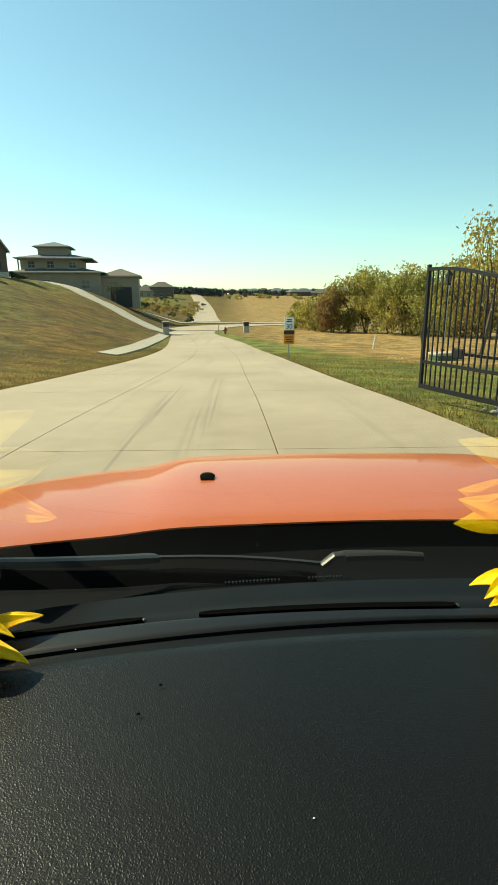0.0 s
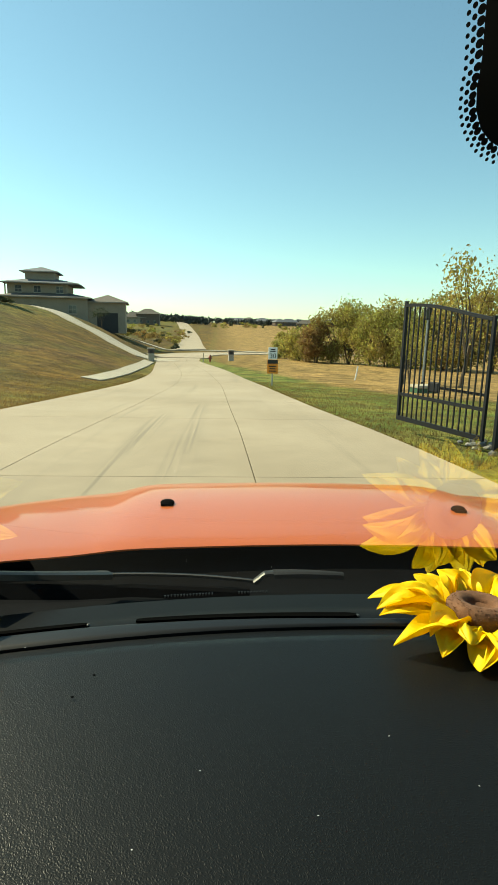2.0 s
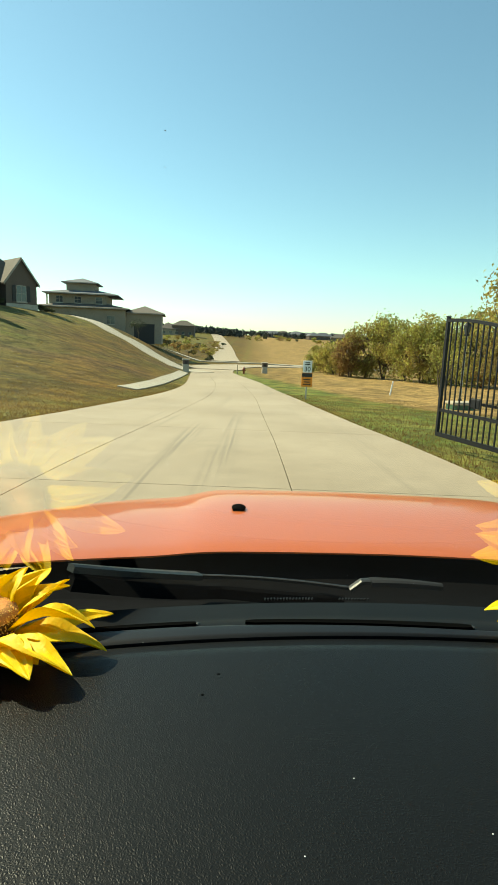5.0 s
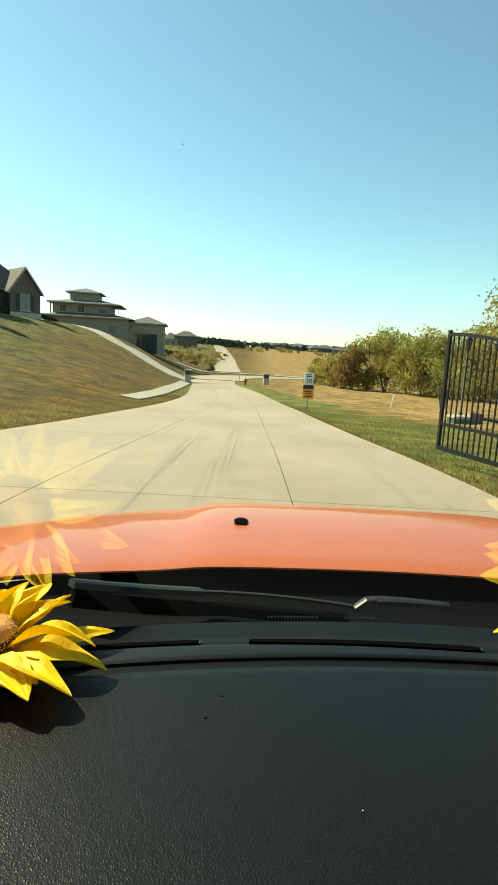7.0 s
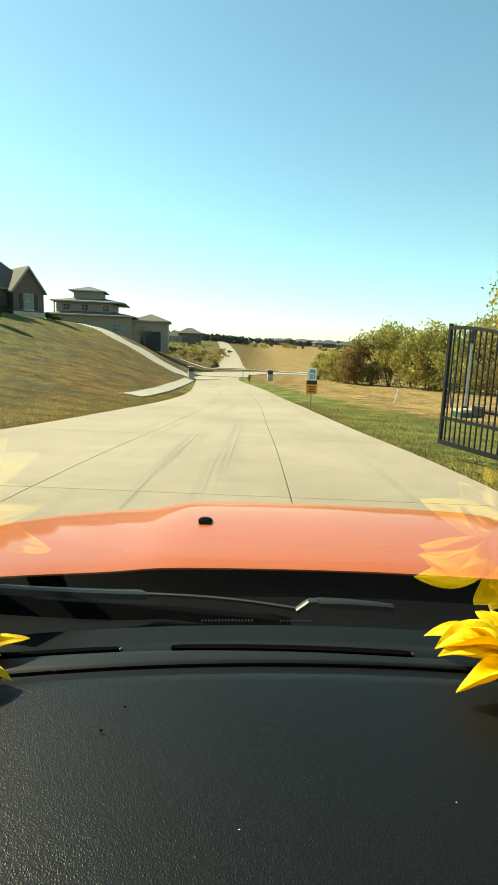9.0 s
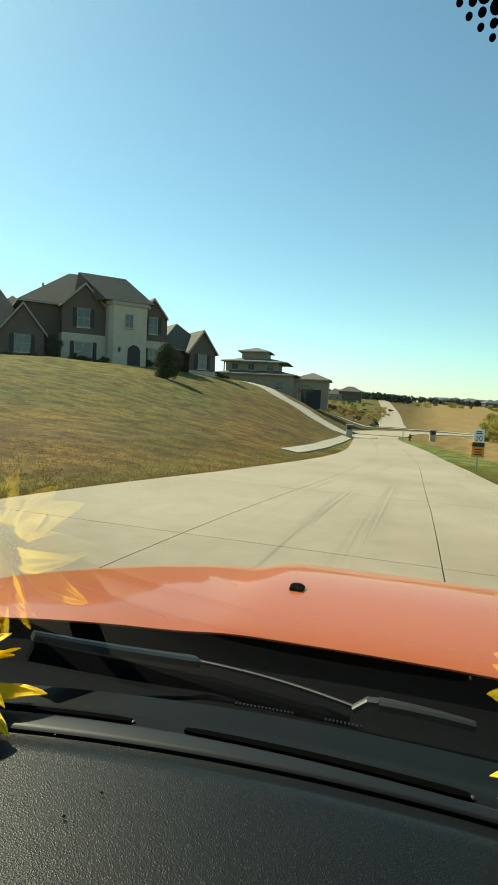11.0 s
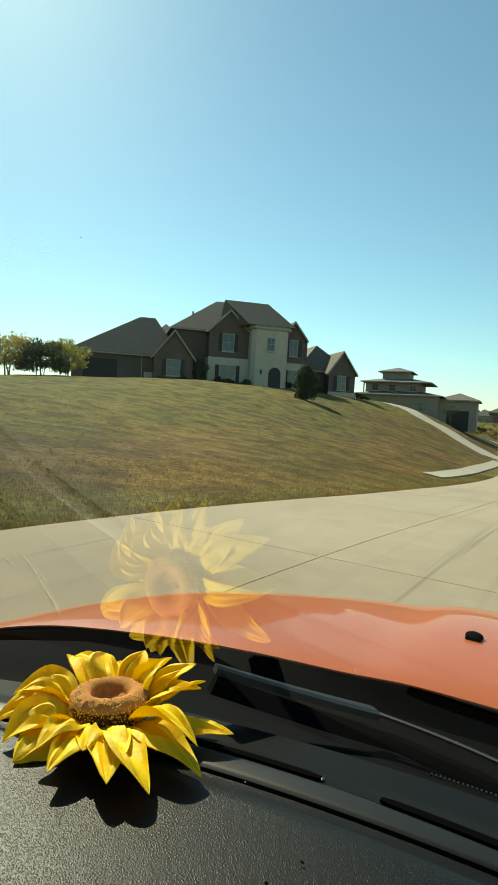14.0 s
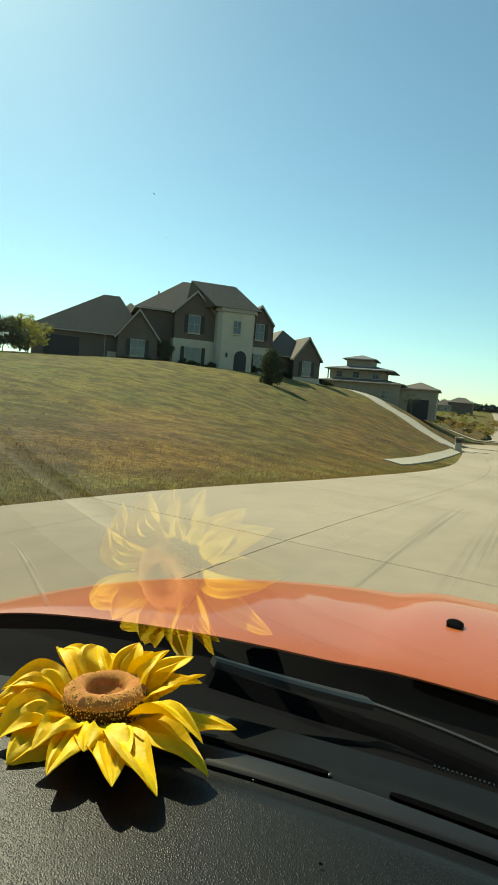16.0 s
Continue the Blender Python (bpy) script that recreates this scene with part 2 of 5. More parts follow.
M_liner = material("grey headliner", (0.06, 0.06, 0.06), 0.95, scale=20, vary=0.1, bump=0.2, bscale=300)
M_petal = material("yellow silk petal", (0.95, 0.67, 0.004), 0.6, scale=60, vary=0.08, bump=0.35, bscale=160, col2=(0.95, 0.73, 0.006), spread=25, trans=0.36)
M_disc = material("brown felt disc", (0.46, 0.20, 0.07), 0.95, scale=90, vary=0.35, bump=0.8, bscale=1200, col2=(0.38, 0.18, 0.05), spread=120, spec=0.1)
M_bristle = material("dark brown felt bristle", (0.10, 0.045, 0.014), 0.95, scale=150, vary=0.45, bump=1.0, bscale=900, spec=0.1)
M_fuzz = material("golden felt fuzz", (0.72, 0.46, 0.15), 0.95, scale=90, vary=0.3, bump=0, spec=0.1)
M_disc_dark = material("dark felt disc", (0.13, 0.06, 0.03), 0.95, scale=150, vary=0.45, bump=1.0, bscale=900)


def glass_material():
    m = bpy.data.materials.new("windscreen glass")
    m.use_nodes = True
    N, L = m.node_tree.nodes, m.node_tree.links
    tr = N.new("ShaderNodeBsdfTransparent")
    tr.inputs[0].default_value = (0.98, 0.99, 0.98, 1)
    gl = N.new("ShaderNodeBsdfGlossy")
    gl.inputs["Roughness"].default_value = 0.0
    fr = N.new("ShaderNodeFresnel")
    fr.inputs["IOR"].default_value = 1.55
    mr = N.new("ShaderNodeMath")
    mr.operation, mr.use_clamp = 'MULTIPLY', True
    mr.inputs[1].default_value = 2.8
    cut = N.new("ShaderNodeMath")
    cut.operation = 'SUBTRACT'
    cut.inputs[1].default_value = 0.046
    L.new(fr.outputs[0], cut.inputs[0]), L.new(cut.outputs[0], mr.inputs[0])
    cap = N.new("ShaderNodeMath")
    cap.operation = 'MINIMUM'
    cap.inputs[1].default_value = 0.34
    L.new(mr.outputs[0], cap.inputs[0])
    mx = N.new("ShaderNodeMixShader")
    L.new(cap.outputs[0], mx.inputs[0]), L.new(tr.outputs[0], mx.inputs[1]), L.new(gl.outputs[0], mx.inputs[2])
    L.new(mx.outputs[0], N["Material Output"].inputs["Surface"])
    return m


M_glass = glass_material()


# ---- mesh helpers ----
def mesh_of(name, bm, mat, smooth=False):
    if smooth:
        bm.normal_update()
        for e in bm.edges:
            if len(e.link_faces) == 2 and e.calc_face_angle(0) > 0.7:
                e.smooth = False
    me = bpy.data.meshes.new(name)
    bm.to_mesh(me)
    bm.free()
    me.materials.append(mat)
    if smooth:
        for p in me.polygons:
            p.use_smooth = True
    return me


def part(name, bm, mat, parent=None, label="", smooth=False):
    ob = new(name, mesh_of(name, bm, mat, smooth))
    if parent:
        ob.parent = parent
    if label:
        tagged(ob, label)
    return ob


def empty(name, m=None):
    ob = new(name)
    ob.empty_display_size = 0.1
    if m:
        ob.matrix_basis = m
    return ob


def box(bm, x0, x1, y0, y1, z0, z1, bev=0.0):
    r = bmesh.ops.create_cube(bm, size=1, matrix=Matrix.LocRotScale(((x0 + x1) / 2, (y0 + y1) / 2, (z0 + z1) / 2), None, (x1 - x0, y1 - y0, z1 - z0)))
    if bev:
        es = list({e for v in r["verts"] for e in v.link_edges})
        bmesh.ops.bevel(bm, geom=es, offset=bev, segments=2, affect='EDGES', profile=0.5)
    return bm


def boxed(*a, **k):
    return box(bmesh.new(), *a, **k)


def tube(bm, a, b, ra, rb=None, seg=8):
    a, b = Vector(a), Vector(b)
    rb = ra if rb is None else rb
    d = b - a
    q = d.to_track_quat('Z', 'Y').to_matrix().to_4x4()
    bmesh.ops.create_cone(bm, cap_ends=True, segments=seg, radius1=ra, radius2=rb, depth=d.length, matrix=Matrix.Translation((a + b) / 2) @ q)
    return bm


def tubed(*a, **k):
    return tube(bmesh.new(), *a, **k)


def poly(bm, pts):
    vs = [bm.verts.new(p) for p in pts]
    return bm.faces.new(vs)


def prism(bm, ring, z0, z1):
    """An upright prism over a ring of (x, y)."""
    lo = [bm.verts.new((x, y, z0)) for x, y in ring]
    hi = [bm.verts.new((x, y, z1)) for x, y in ring]
    n = len(ring)
    for i in range(n):
        bm.faces.new((lo[i], lo[(i + 1) % n], hi[(i + 1) % n], hi[i]))
    bm.faces.new(hi), bm.faces.new(lo[::-1])
    return bm


def grid_mesh(bm, f, nu, nv):
    """A sheet of (nu+1) x (nv+1) points f(u, v), u and v from 0 to 1."""
    vs = [[bm.verts.new(f(i / nu, j / nv)) for i in range(nu + 1)] for j in range(nv + 1)]
    for j in range(nv):
        for i in range(nu):
            bm.faces.new((vs[j][i], vs[j][i + 1], vs[j + 1][i + 1], vs[j + 1][i]))
    return bm


def lerp(x, pts):
    if x <= pts[0][0]:
        return pts[0][1]
    for (a, b), (c, d) in zip(pts, pts[1:]):
        if x <= c:
            return b + (d - b) * (x - a) / (c - a)
    return pts[-1][1]


def soft_lerp(x, pts, w=3.0):
    return sum(lerp(x + w * k / 3, pts) for k in (-3, -2, -1, 0, 1, 2, 3)) / 7


# ---- the lie of the land ----
LEFT = [(-60, -5.9), (4, -5.7), (9, -4.7), (38, -4.7), (62, -7.0), (78, -8.8), (100, -12)]
RIGHT = [(-60, 3.4), (5, 3.1), (9, 2.55), (28, 2.3), (45, 0.6), (62, -2.3), (74, -2.5), (100, -3)]
ALONG = [(-60, 0.3), (7, 0), (25, -1.15), (32, -1.5), (45, -1.8), (62, -2.1), (80, -2.6), (130, -3.6), (200, -3.6), (300, -0.5), (450, 5.0), (700, 10.0), (900, 12.0), (3000, 16)]
PLATEAU = [(-30, 2.6), (22, 3.2), (45, 4.7), (66, 4.8), (95, 4.6), (120, 4.4), (170, 2.2), (300, 2.5), (450, 8), (700, 12), (3000, 18)]


def edge_left(y):
    return soft_lerp(y, LEFT, 4)


def edge_right(y):
    return soft_lerp(y, RIGHT, 4)


def along(y):
    return soft_lerp(y, ALONG, 4 if y < 100 else 20)


def land(x, y):
    z = along(y)
    l, r = edge_left(y), edge_right(y)
    if x < l:
        d = l - x
        w = lerp(y, [(10, 42), (60, 27), (90, 21), (200, 60)])
        s = math.sin(math.pi / 2 * min(d / w, 1)) ** 1.15
        top = lerp(y, PLATEAU)
        z += (max(top, z + 0.3) - z) * s
        z += min(d / 6, 1) * (0.16 * noise.noise((x * 0.16, y * 0.16, 0)) + 0.05 * noise.noise((x * 0.6, y * 0.6, 4)))
    elif x > r:
        d = x - r
        z -= min(d, 60) * 0.012
        z += min(d / 6, 1) * 0.12 * noise.noise((x * 0.14, y * 0.14, 7))
    return z


def green_at(x, y):
    l, r = edge_left(y), edge_right(y)
    g = 0.0
    if x > r:
        d = x - r
        band = lerp(y, [(8, 9), (30, 5), (60, 2.5)])
        g = max(0, min(1, (band + 1.2 * noise.noise((x * .5, y * .5, 2)) - d) / 1.5))
        if y > 75:
            g *= 0.2
    elif x < l:
        d = l - x
        up = max(0, min(1, (d - 7 + 5 * noise.noise((x * 0.09, y * 0.09, 9))) / 9))
        kerb = max(0, min(1, (1.6 + 0.9 * noise.noise((x * 0.4, y * 0.4, 4)) - d) / 1.2))
        g = max(0.42 * up * (1 + 0.6 * noise.noise((x * 0.05, y * 0.05, 3))), 0.5 * kerb)
    return g


def build_ground():
    ys = [-60, -40, -25, -15, -8, -4] + [i * 0.8 for i in range(0, 75)] + [60 + i * 2.5 for i in range(1, 33)]
    while ys[-1] < 4200:
        ys.append(ys[-1] * 1.09)
    side = [0.0, 0.15]
    while side[-1] < 4000:
        side.append(side[-1] + max(0.45, side[-1] * 0.07))
    verts, cols, faces = [], [], []
    for y in ys:
        l, r = edge_left(y), edge_right(y)
        row = [l - s for s in side[::-1]] + [l + (r - l) * k / 4 for k in (1, 2, 3)] + [r + s for s in side]
        for i, x in enumerate(row):
            inside = len(side) <= i < len(side) + 3
            verts.append((x, y, land(x, y) - (0.06 if inside and y < 101 else 0.0)))
            cols.append(green_at(x, y))
    n = 2 * len(side) + 3
    for j in range(len(ys) - 1):
        for i in range(n - 1):
            a = j * n + i
            faces.append((a, a + 1, a + 1 + n, a + n))
    me = bpy.data.meshes.new("ground")
    me.from_pydata(verts, [], faces)
    at = me.attributes.new("green", 'FLOAT', 'POINT')
    at.data.foreach_set("value", cols)
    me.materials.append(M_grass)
    for p in me.polygons:
        p.use_smooth = True
    tagged(new("ground", me), "autumn turf, dry tan and green, rising to a hill", "ground", kind="structure")


build_ground()


def build_road():
    road = tagged(empty("road"), "pale concrete road in jointed slabs", "road", kind="structure")
    ys = [-40, -30, -20, -14.6, -9.6, -4.6, 0.4, 5.4, 10.4, 15.4, 20.4, 25.4, 30.4, 35.4, 40.4, 46, 52, 58, 64, 70, 76]
    cuts = [0.0, 0.365, 0.695, 1.0]
    gap = 0.006
    for j in range(len(ys) - 1):
        for k in range(3):
            def top(u, v, k=k, j=j):
                y = ys[j] + gap + (ys[j + 1] - ys[j] - 2 * gap) * v
                l, r = edge_left(y), edge_right(y)
                a, b = l + (r - l) * cuts[k], l + (r - l) * cuts[k + 1]
                x = a + gap + (b - a - 2 * gap) * u
                return Vector((x, y, along(y) + 0.035))
            bm = bmesh.new()
            grid_mesh(bm, top, 2, 4)
            ext = bmesh.ops.extrude_face_region(bm, geom=bm.faces[:])
            for v in ext["geom"]:
                if isinstance(v, bmesh.types.BMVert):
                    v.co.z -= 0.12
            bmesh.ops.recalc_face_normals(bm, faces=bm.faces)
            part("slab", bm, M_concrete, road)
    return road


build_road()


def ribbon(name, pts, width, mat, label, cat, lift=0.04, steps=10):
    """A strip of paving draped on the land along pts."""
    P = [Vector((x, y, 0)) for x, y in pts]
    line = []
    for i in range(len(P) - 1):
        a, b, c, d = P[max(i - 1, 0)], P[i], P[i + 1], P[min(i + 2, len(P) - 1)]
        for s in range(steps):
            t = s / steps
            line.append(0.5 * ((2 * b) + (c - a) * t + (2 * a - 5 * b + 4 * c - d) * t * t + (3 * b - a - 3 * c + d) * t ** 3))
    line.append(P[-1])
    bm = bmesh.new()
    rows = []
    for i, p in enumerate(line):
        d = (line[min(i + 1, len(line) - 1)] - line[max(i - 1, 0)]).normalized()
        s = Vector((d.y, -d.x, 0))
        w = width if not callable(width) else width(i / (len(line) - 1))
        row = []
        for k in (-1, -0.5, 0, 0.5, 1):
            q = p + s * w / 2 * k
            row.append(Vector((q.x, q.y, land(q.x, q.y) + lift)))
        rows.append(row)
    grid_mesh(bm, lambda u, v: rows[round(v * (len(rows) - 1))][round(u * 4)], 4, len(rows) - 1)
    ext = bmesh.ops.extrude_face_region(bm, geom=bm.faces[:])
    for v in ext["geom"]:
        if isinstance(v, bmesh.types.BMVert):
            v.co.z -= 0.25
    bmesh.ops.recalc_face_normals(bm, faces=bm.faces)
    ob = part(name, bm, mat)
    return tagged(ob, label, cat, kind="structure")


ribbon("driveway", [(-6.6, 60), (-9.5, 65), (-15, 73), (-22, 81), (-28, 90), (-34, 100)], 5.2, M_oldconc, "pale concrete driveway climbing the hill", "driveway", 0.08)
ribbon("pavement_path", [(-6.3, 27), (-6.2, 36), (-6.4, 43), (-6.7, 49), (-7.1, 56)], 0.95, M_oldconc, "narrow concrete pavement in the grass", "pavement", 0.06)
ribbon("road_branch", [(-5.6, 75), (-5.5, 90), (-2, 104), (8, 116), (24, 124), (60, 130)], 9, M_concrete, "pale concrete side road beyond the bend", "road", 0.1)
ribbon("road_far", [(-7, 130), (-9, 170), (-12, 230), (-17, 300), (-24, 380), (-32, 460)], 8, M_concrete, "distant straight concrete road", "road", 0.3)
ribbon("path_far", [(-60, 150), (-38, 138), (-20, 128), (0, 126), (20, 128)], 4, M_oldconc, "distant pale concrete lane across the slope", "road", 0.2)


# ---- the car ----
EYE_Z, K = 1.5, 0.85   # height of the seat's eye point, size of the cabin's units


def C(x, y, z):
    return Vector((x * K, y * K, EYE_Z + z * K))


MID = 0.225            # the car's middle line
car = tagged(empty("car", pose(MID * K, 0.9, 0)), "orange car with a black grained dashboard, standing on the road", "car")


def cpart(name, bm, mat, parent=car, label="", smooth=True, bevel=0.0):
    """A part of the car, built in world units."""
    ob = new(name, mesh_of(name, bm, mat, smooth))
    ob.parent = parent
    inv = Matrix.Identity(4)
    p = parent
    while p:
        inv = inv @ p.matrix_basis.inverted()
        p = p.parent
    ob.data.transform(inv)
    if label:
        tagged(ob, label)
    return ob


def solid(f, nu, nv, thick, axis=(0, 0, -1)):
    bm = bmesh.new()
    grid_mesh(bm, f, nu, nv)
    ext = bmesh.ops.extrude_face_region(bm, geom=bm.faces[:])
    for v in ext["geom"]:
        if isinstance(v, bmesh.types.BMVert):
            v.co += Vector(axis) * thick
    bmesh.ops.recalc_face_normals(bm, faces=bm.faces)
    return bm


def bow(x):
    """How far the dashboard's front edge falls back towards the sides."""
    d = abs(x - 0.17)
    return 0.28 * d ** 2 + 0.10 * max(0, d - 0.45) ** 2


def dash_pad(u, v):
    x = -1.25 + 2.95 * u
    y0, y1 = -0.55, 0.441 - bow(x)
    y = y0 + (y1 - y0) * v
    z = -0.283 - 0.10 * max(0, 0.10 - y) ** 1.5 - 0.25 * max(0, -0.2 - y) ** 1.5 - 0.012 * abs(x - MID) ** 2 + 0.004 * math.sin(v * 3)
    if v > 0.985:
        z -= 0.006
    return C(x, y, z)


dash = cpart("dashboard", solid(dash_pad, 60, 90, 0.03), M_leather, label="black grained vinyl dashboard top")


def dash_strip(u, v):
    x = -1.25 + 2.95 * u
    y = 0.4435 - bow(x) + 0.098 * v
    z = -0.286 + 0.003 * math.sin(min(v * 6, math.pi)) - 0.012 * v - 0.012 * abs(x - MID) ** 2
    return C(x, y, z)




def slot_line(x):
    """Where the air slots run across the strip: nearly straight, so nearer its edge in the middle."""
    return soft_lerp(x, [(-0.6, 0.35), (-0.12, 0.34), (0.2, 0.20), (0.8, 0.25)], 0.06)


def strip_lip(u, v):
    p = dash_strip(u, v * (slot_line(-1.25 + 2.95 * u) - 0.055))
    return p + Vector((0, 0, 0.0016 * min(1, 8 * v, 8 * (1 - v))))


def strip_deck(u, v):
    k = slot_line(-1.25 + 2.95 * u) - 0.052
    return dash_strip(u, k + (1 - k) * v)


cpart("defroster_lip", solid(strip_lip, 90, 12, 0.03), M_plastic, dash, "smooth dark grey plastic lip behind the vinyl pad")
cpart("defroster_deck", solid(strip_deck, 60, 12, 0.03), M_deck, dash, "black plastic deck along the windscreen")


def slot(x0, x1, half, lift, mat, name, label):
    def f(u, v):
        x = x0 + (x1 - x0) * u
        p = dash_strip((x + 1.25) / 2.95, slot_line(x) + half * (2 * v - 1) * min(1, 0.6 + 12 * min(u, 1 - u)))
        p.z += lift
        return p
    return cpart(name, solid(f, 24, 2, 0.002), mat, dash, label)


for x0, x1 in ((-0.43, -0.113), (-0.059, 0.192), (0.45, 0.80)):
    slot(x0, x1, 0.05, 0.0025, M_slot, "defroster_slot", "long dark air slot")
    bm = bmesh.new()
    c = dash_strip((x1 + 0.002 + 1.25) / 2.95, slot_line(x1))
    bmesh.ops.create_uvsphere(bm, u_segments=10, v_segments=6, radius=0.0018, matrix=Matrix.LocRotScale(c + Vector((0, 0, 0.001)), None, (1, 1.3, 0.6)))
    cpart("slot_end", bm, M_chrome, dash, "shiny rounded slot end")


def cowl(u, v):
    x = -1.35 + 3.15 * u
    d = abs(x - MID)
    y = 0.53 - bow(x) + (0.44 - 0.05 * d) * v
    z = -0.300 - 0.080 * math.sin(min(1, v * 1.45) * math.pi * 0.55) - 0.03 * max(0, v - 0.7) + 0.0 * v - 0.02 * d ** 2
    return C(x, y, z)


cpart("cowl", solid(cowl, 40, 10, 0.02), M_cowl, label="matt black plastic cowl under the windscreen")

# a ribbed edge of the cowl seen through the glass
for x0, x1 in ((-0.035, 0.03), (0.06, 0.10)):
    n = int((x1 - x0) / 0.004)
    bm = bmesh.new()
    for i in range(n):
        x = x0 + i * 0.004
        p = C(x, 0.552 - bow(x), -0.300)
        box(bm, p.x - 0.0008, p.x + 0.0008, p.y - 0.0012, p.y + 0.0012, p.z, p.z + 0.002)
    cpart("cowl_rib", bm, M_wiper, label="fine ribbed edge", smooth=False)


def rear_edge(x):
    d = abs(x - MID)
    return 0.812 - 0.10 * d ** 1.6 - 0.10 * max(0, d - 0.55) ** 2


def bonnet_z(x, s):
    d = abs(x - MID)
    bulge = 0.5 - 0.5 * math.tanh((d - 0.40 - 0.03 * s) / 0.045)
    z = -0.345 - 0.030 * s - 0.045 * max(0, s) ** 3.2 + 0.022 * bulge * min(1, 0.35 + s * 0.9)
    z -= 0.09 * max(0, d - 0.30) ** 2 + 0.35 * max(0, d - 0.95) ** 2
    if s < 0.05:
        z -= 0.004 * (0.05 - max(s, 0)) / 0.05
    return z


def bonnet(u, v):
    x = -1.25 + 2.95 * u
    s = 1.75 * v
    d = abs(x - MID)
    y = rear_edge(x) + (0.60 - 0.22 * max(0, d - 0.5) ** 1.5) * s
    return C(x, y, bonnet_z(x, s))


hood = cpart("bonnet", solid(bonnet, 130, 44, 0.0025), M_paint, label="glossy orange bonnet with a raised middle")


# added black sheet: hides the orange underside, so the gap below the rear edge looks shaded
cpart("bonnet_gap_dark", grid_mesh(bmesh.new(), lambda u, v: bonnet(0.004 + 0.992 * u, v) + Vector((0, 0.004, -0.008)), 60, 20), M_cowl, hood, "black sheet added under the bonnet to keep the gap dark")


def bonnet_at(x, y):
    d = abs(x - MID)
    s = (y - rear_edge(x)) / (0.60 - 0.22 * max(0, d - 0.5) ** 1.5)
    return C(x, y, bonnet_z(x, s))


for x, y in ((-0.080, 1.050), (0.558, 1.005)):
    p = bonnet_at(x, y)
    bm = bmesh.new()
    bmesh.ops.create_uvsphere(bm, u_segments=16, v_segments=10, radius=1, matrix=Matrix.LocRotScale(p + Vector((0, 0, 0.003)), None, (0.0135, 0.011, 0.0065)))
    noz = cpart("washer_nozzle", bm, M_cowl, hood, "small black washer nozzle")
    b2 = boxed(p.x - 0.011, p.x + 0.011, p.y - 0.016, p.y - 0.008, p.z - 0.002, p.z + 0.006, bev=0.002)
    ob = new("nozzle_face", mesh_of("nozzle_face", b2, M_slot))
    ob.parent = noz
    ob.data.transform(car.matrix_basis.inverted())


# wiper: flat blade carrier, arm and elbow
def beam(pts, w, h, name, mat, label):
    bm = bmesh.new()
    rows = []
    for i, p in enumerate(pts):
        a, b = pts[max(i - 1, 0)], pts[min(i + 1, len(pts) - 1)]
        d = (b - a).normalized()
        s = d.cross(Vector((0, 0, 1))).normalized()
        up = s.cross(d)
        wi, hi = (w, h) if not callable(w) else w(i / (len(pts) - 1))
        rows.append([p + s * wi / 2 * cx + up * hi / 2 * cz for cx, cz in ((-1, -1), (1, -1), (1, 0.6), (0.4, 1), (-0.4, 1), (-1, 0.6))])
    vs = [[bm.verts.new(q) for q in r] for r in rows]
    for a, b in zip(vs, vs[1:]):
        for k in range(6):
            bm.faces.new((a[k], a[(k + 1) % 6], b[(k + 1) % 6], b[k]))
    bm.faces.new(vs[0]), bm.faces.new(vs[-1][::-1])
    bmesh.ops.recalc_face_normals(bm, faces=bm.faces)
    return cpart(name, bm, mat, wiper, label, smooth=False)


wiper = tagged(empty("wiper"), "black windscreen wiper at rest")
wiper.parent = car
beam([C(-0.262 + 0.130 * t, 0.494 + 0.165 * t - 0.010 * t * (1 - t), -0.246 - 0.079 * t) for t in [i / 10 for i in range(11)]], lambda t: (0.011 + 0.009 * t, 0.008), 0, "blade_carrier", M_wiper, "grey-black wiper blade carrier")
beam([C(-0.132 + 0.217 * t, 0.659 + 0.012 * math.sin(t * 2.6) - 0.063 * t, -0.325 + 0.016 * t) for t in [i / 12 for i in range(13)]], 0.0042, 0.004, "wiper_arm", M_wiper, "thin dark wiper arm")
beam([C(0.083, 0.601, -0.310), C(0.098, 0.602, -0.298), C(0.110, 0.602, -0.297)], 0.010, 0.005, "arm_elbow", M_chrome, "shiny bent elbow")
beam([C(0.110 + 0.10 * t, 0.602 + 0.006 * t, -0.298 - 0.006 * t * t) for t in [i / 6 for i in range(7)]], lambda t: (0.015 - 0.005 * t, 0.007), 0, "arm_base", M_tyre, "dark arm base")
beam([C(-0.262 + 0.34 * t, 0.490 + 0.16 * math.sin(min(1, t * 1.9) * 1.57) - 0.04 * t, -0.262 - 0.072 * math.sin(min(1, t * 2.2) * 1.57)) for t in [i / 16 for i in range(17)]], 0.010, 0.016, "blade_rubber", M_cowl, "black rubber blade")
wiper.matrix_basis = Matrix.Identity(4)

# windscreen
RAKE = radians(46.4)
WS_Y, WS_Z = 0.540, -0.292


def screen(x, k, off=0.0):
    """A point of the windscreen k up the slope, with its gentle curve across."""
    d = x - 0.40
    back = 0.04 * d * d + 0.5 * max(0, abs(x - MID) - 0.65) ** 2
    return C(x, WS_Y - k * math.cos(RAKE) - back - off * math.sin(RAKE), WS_Z + k * math.sin(RAKE) - off * math.cos(RAKE))


glass = cpart("windscreen", grid_mesh(bmesh.new(), lambda u, v: screen(-1.30 + 3.05 * u, -0.02 + 0.92 * v), 60, 20), M_glass, label="clear raked windscreen")
glass.visible_shadow = False

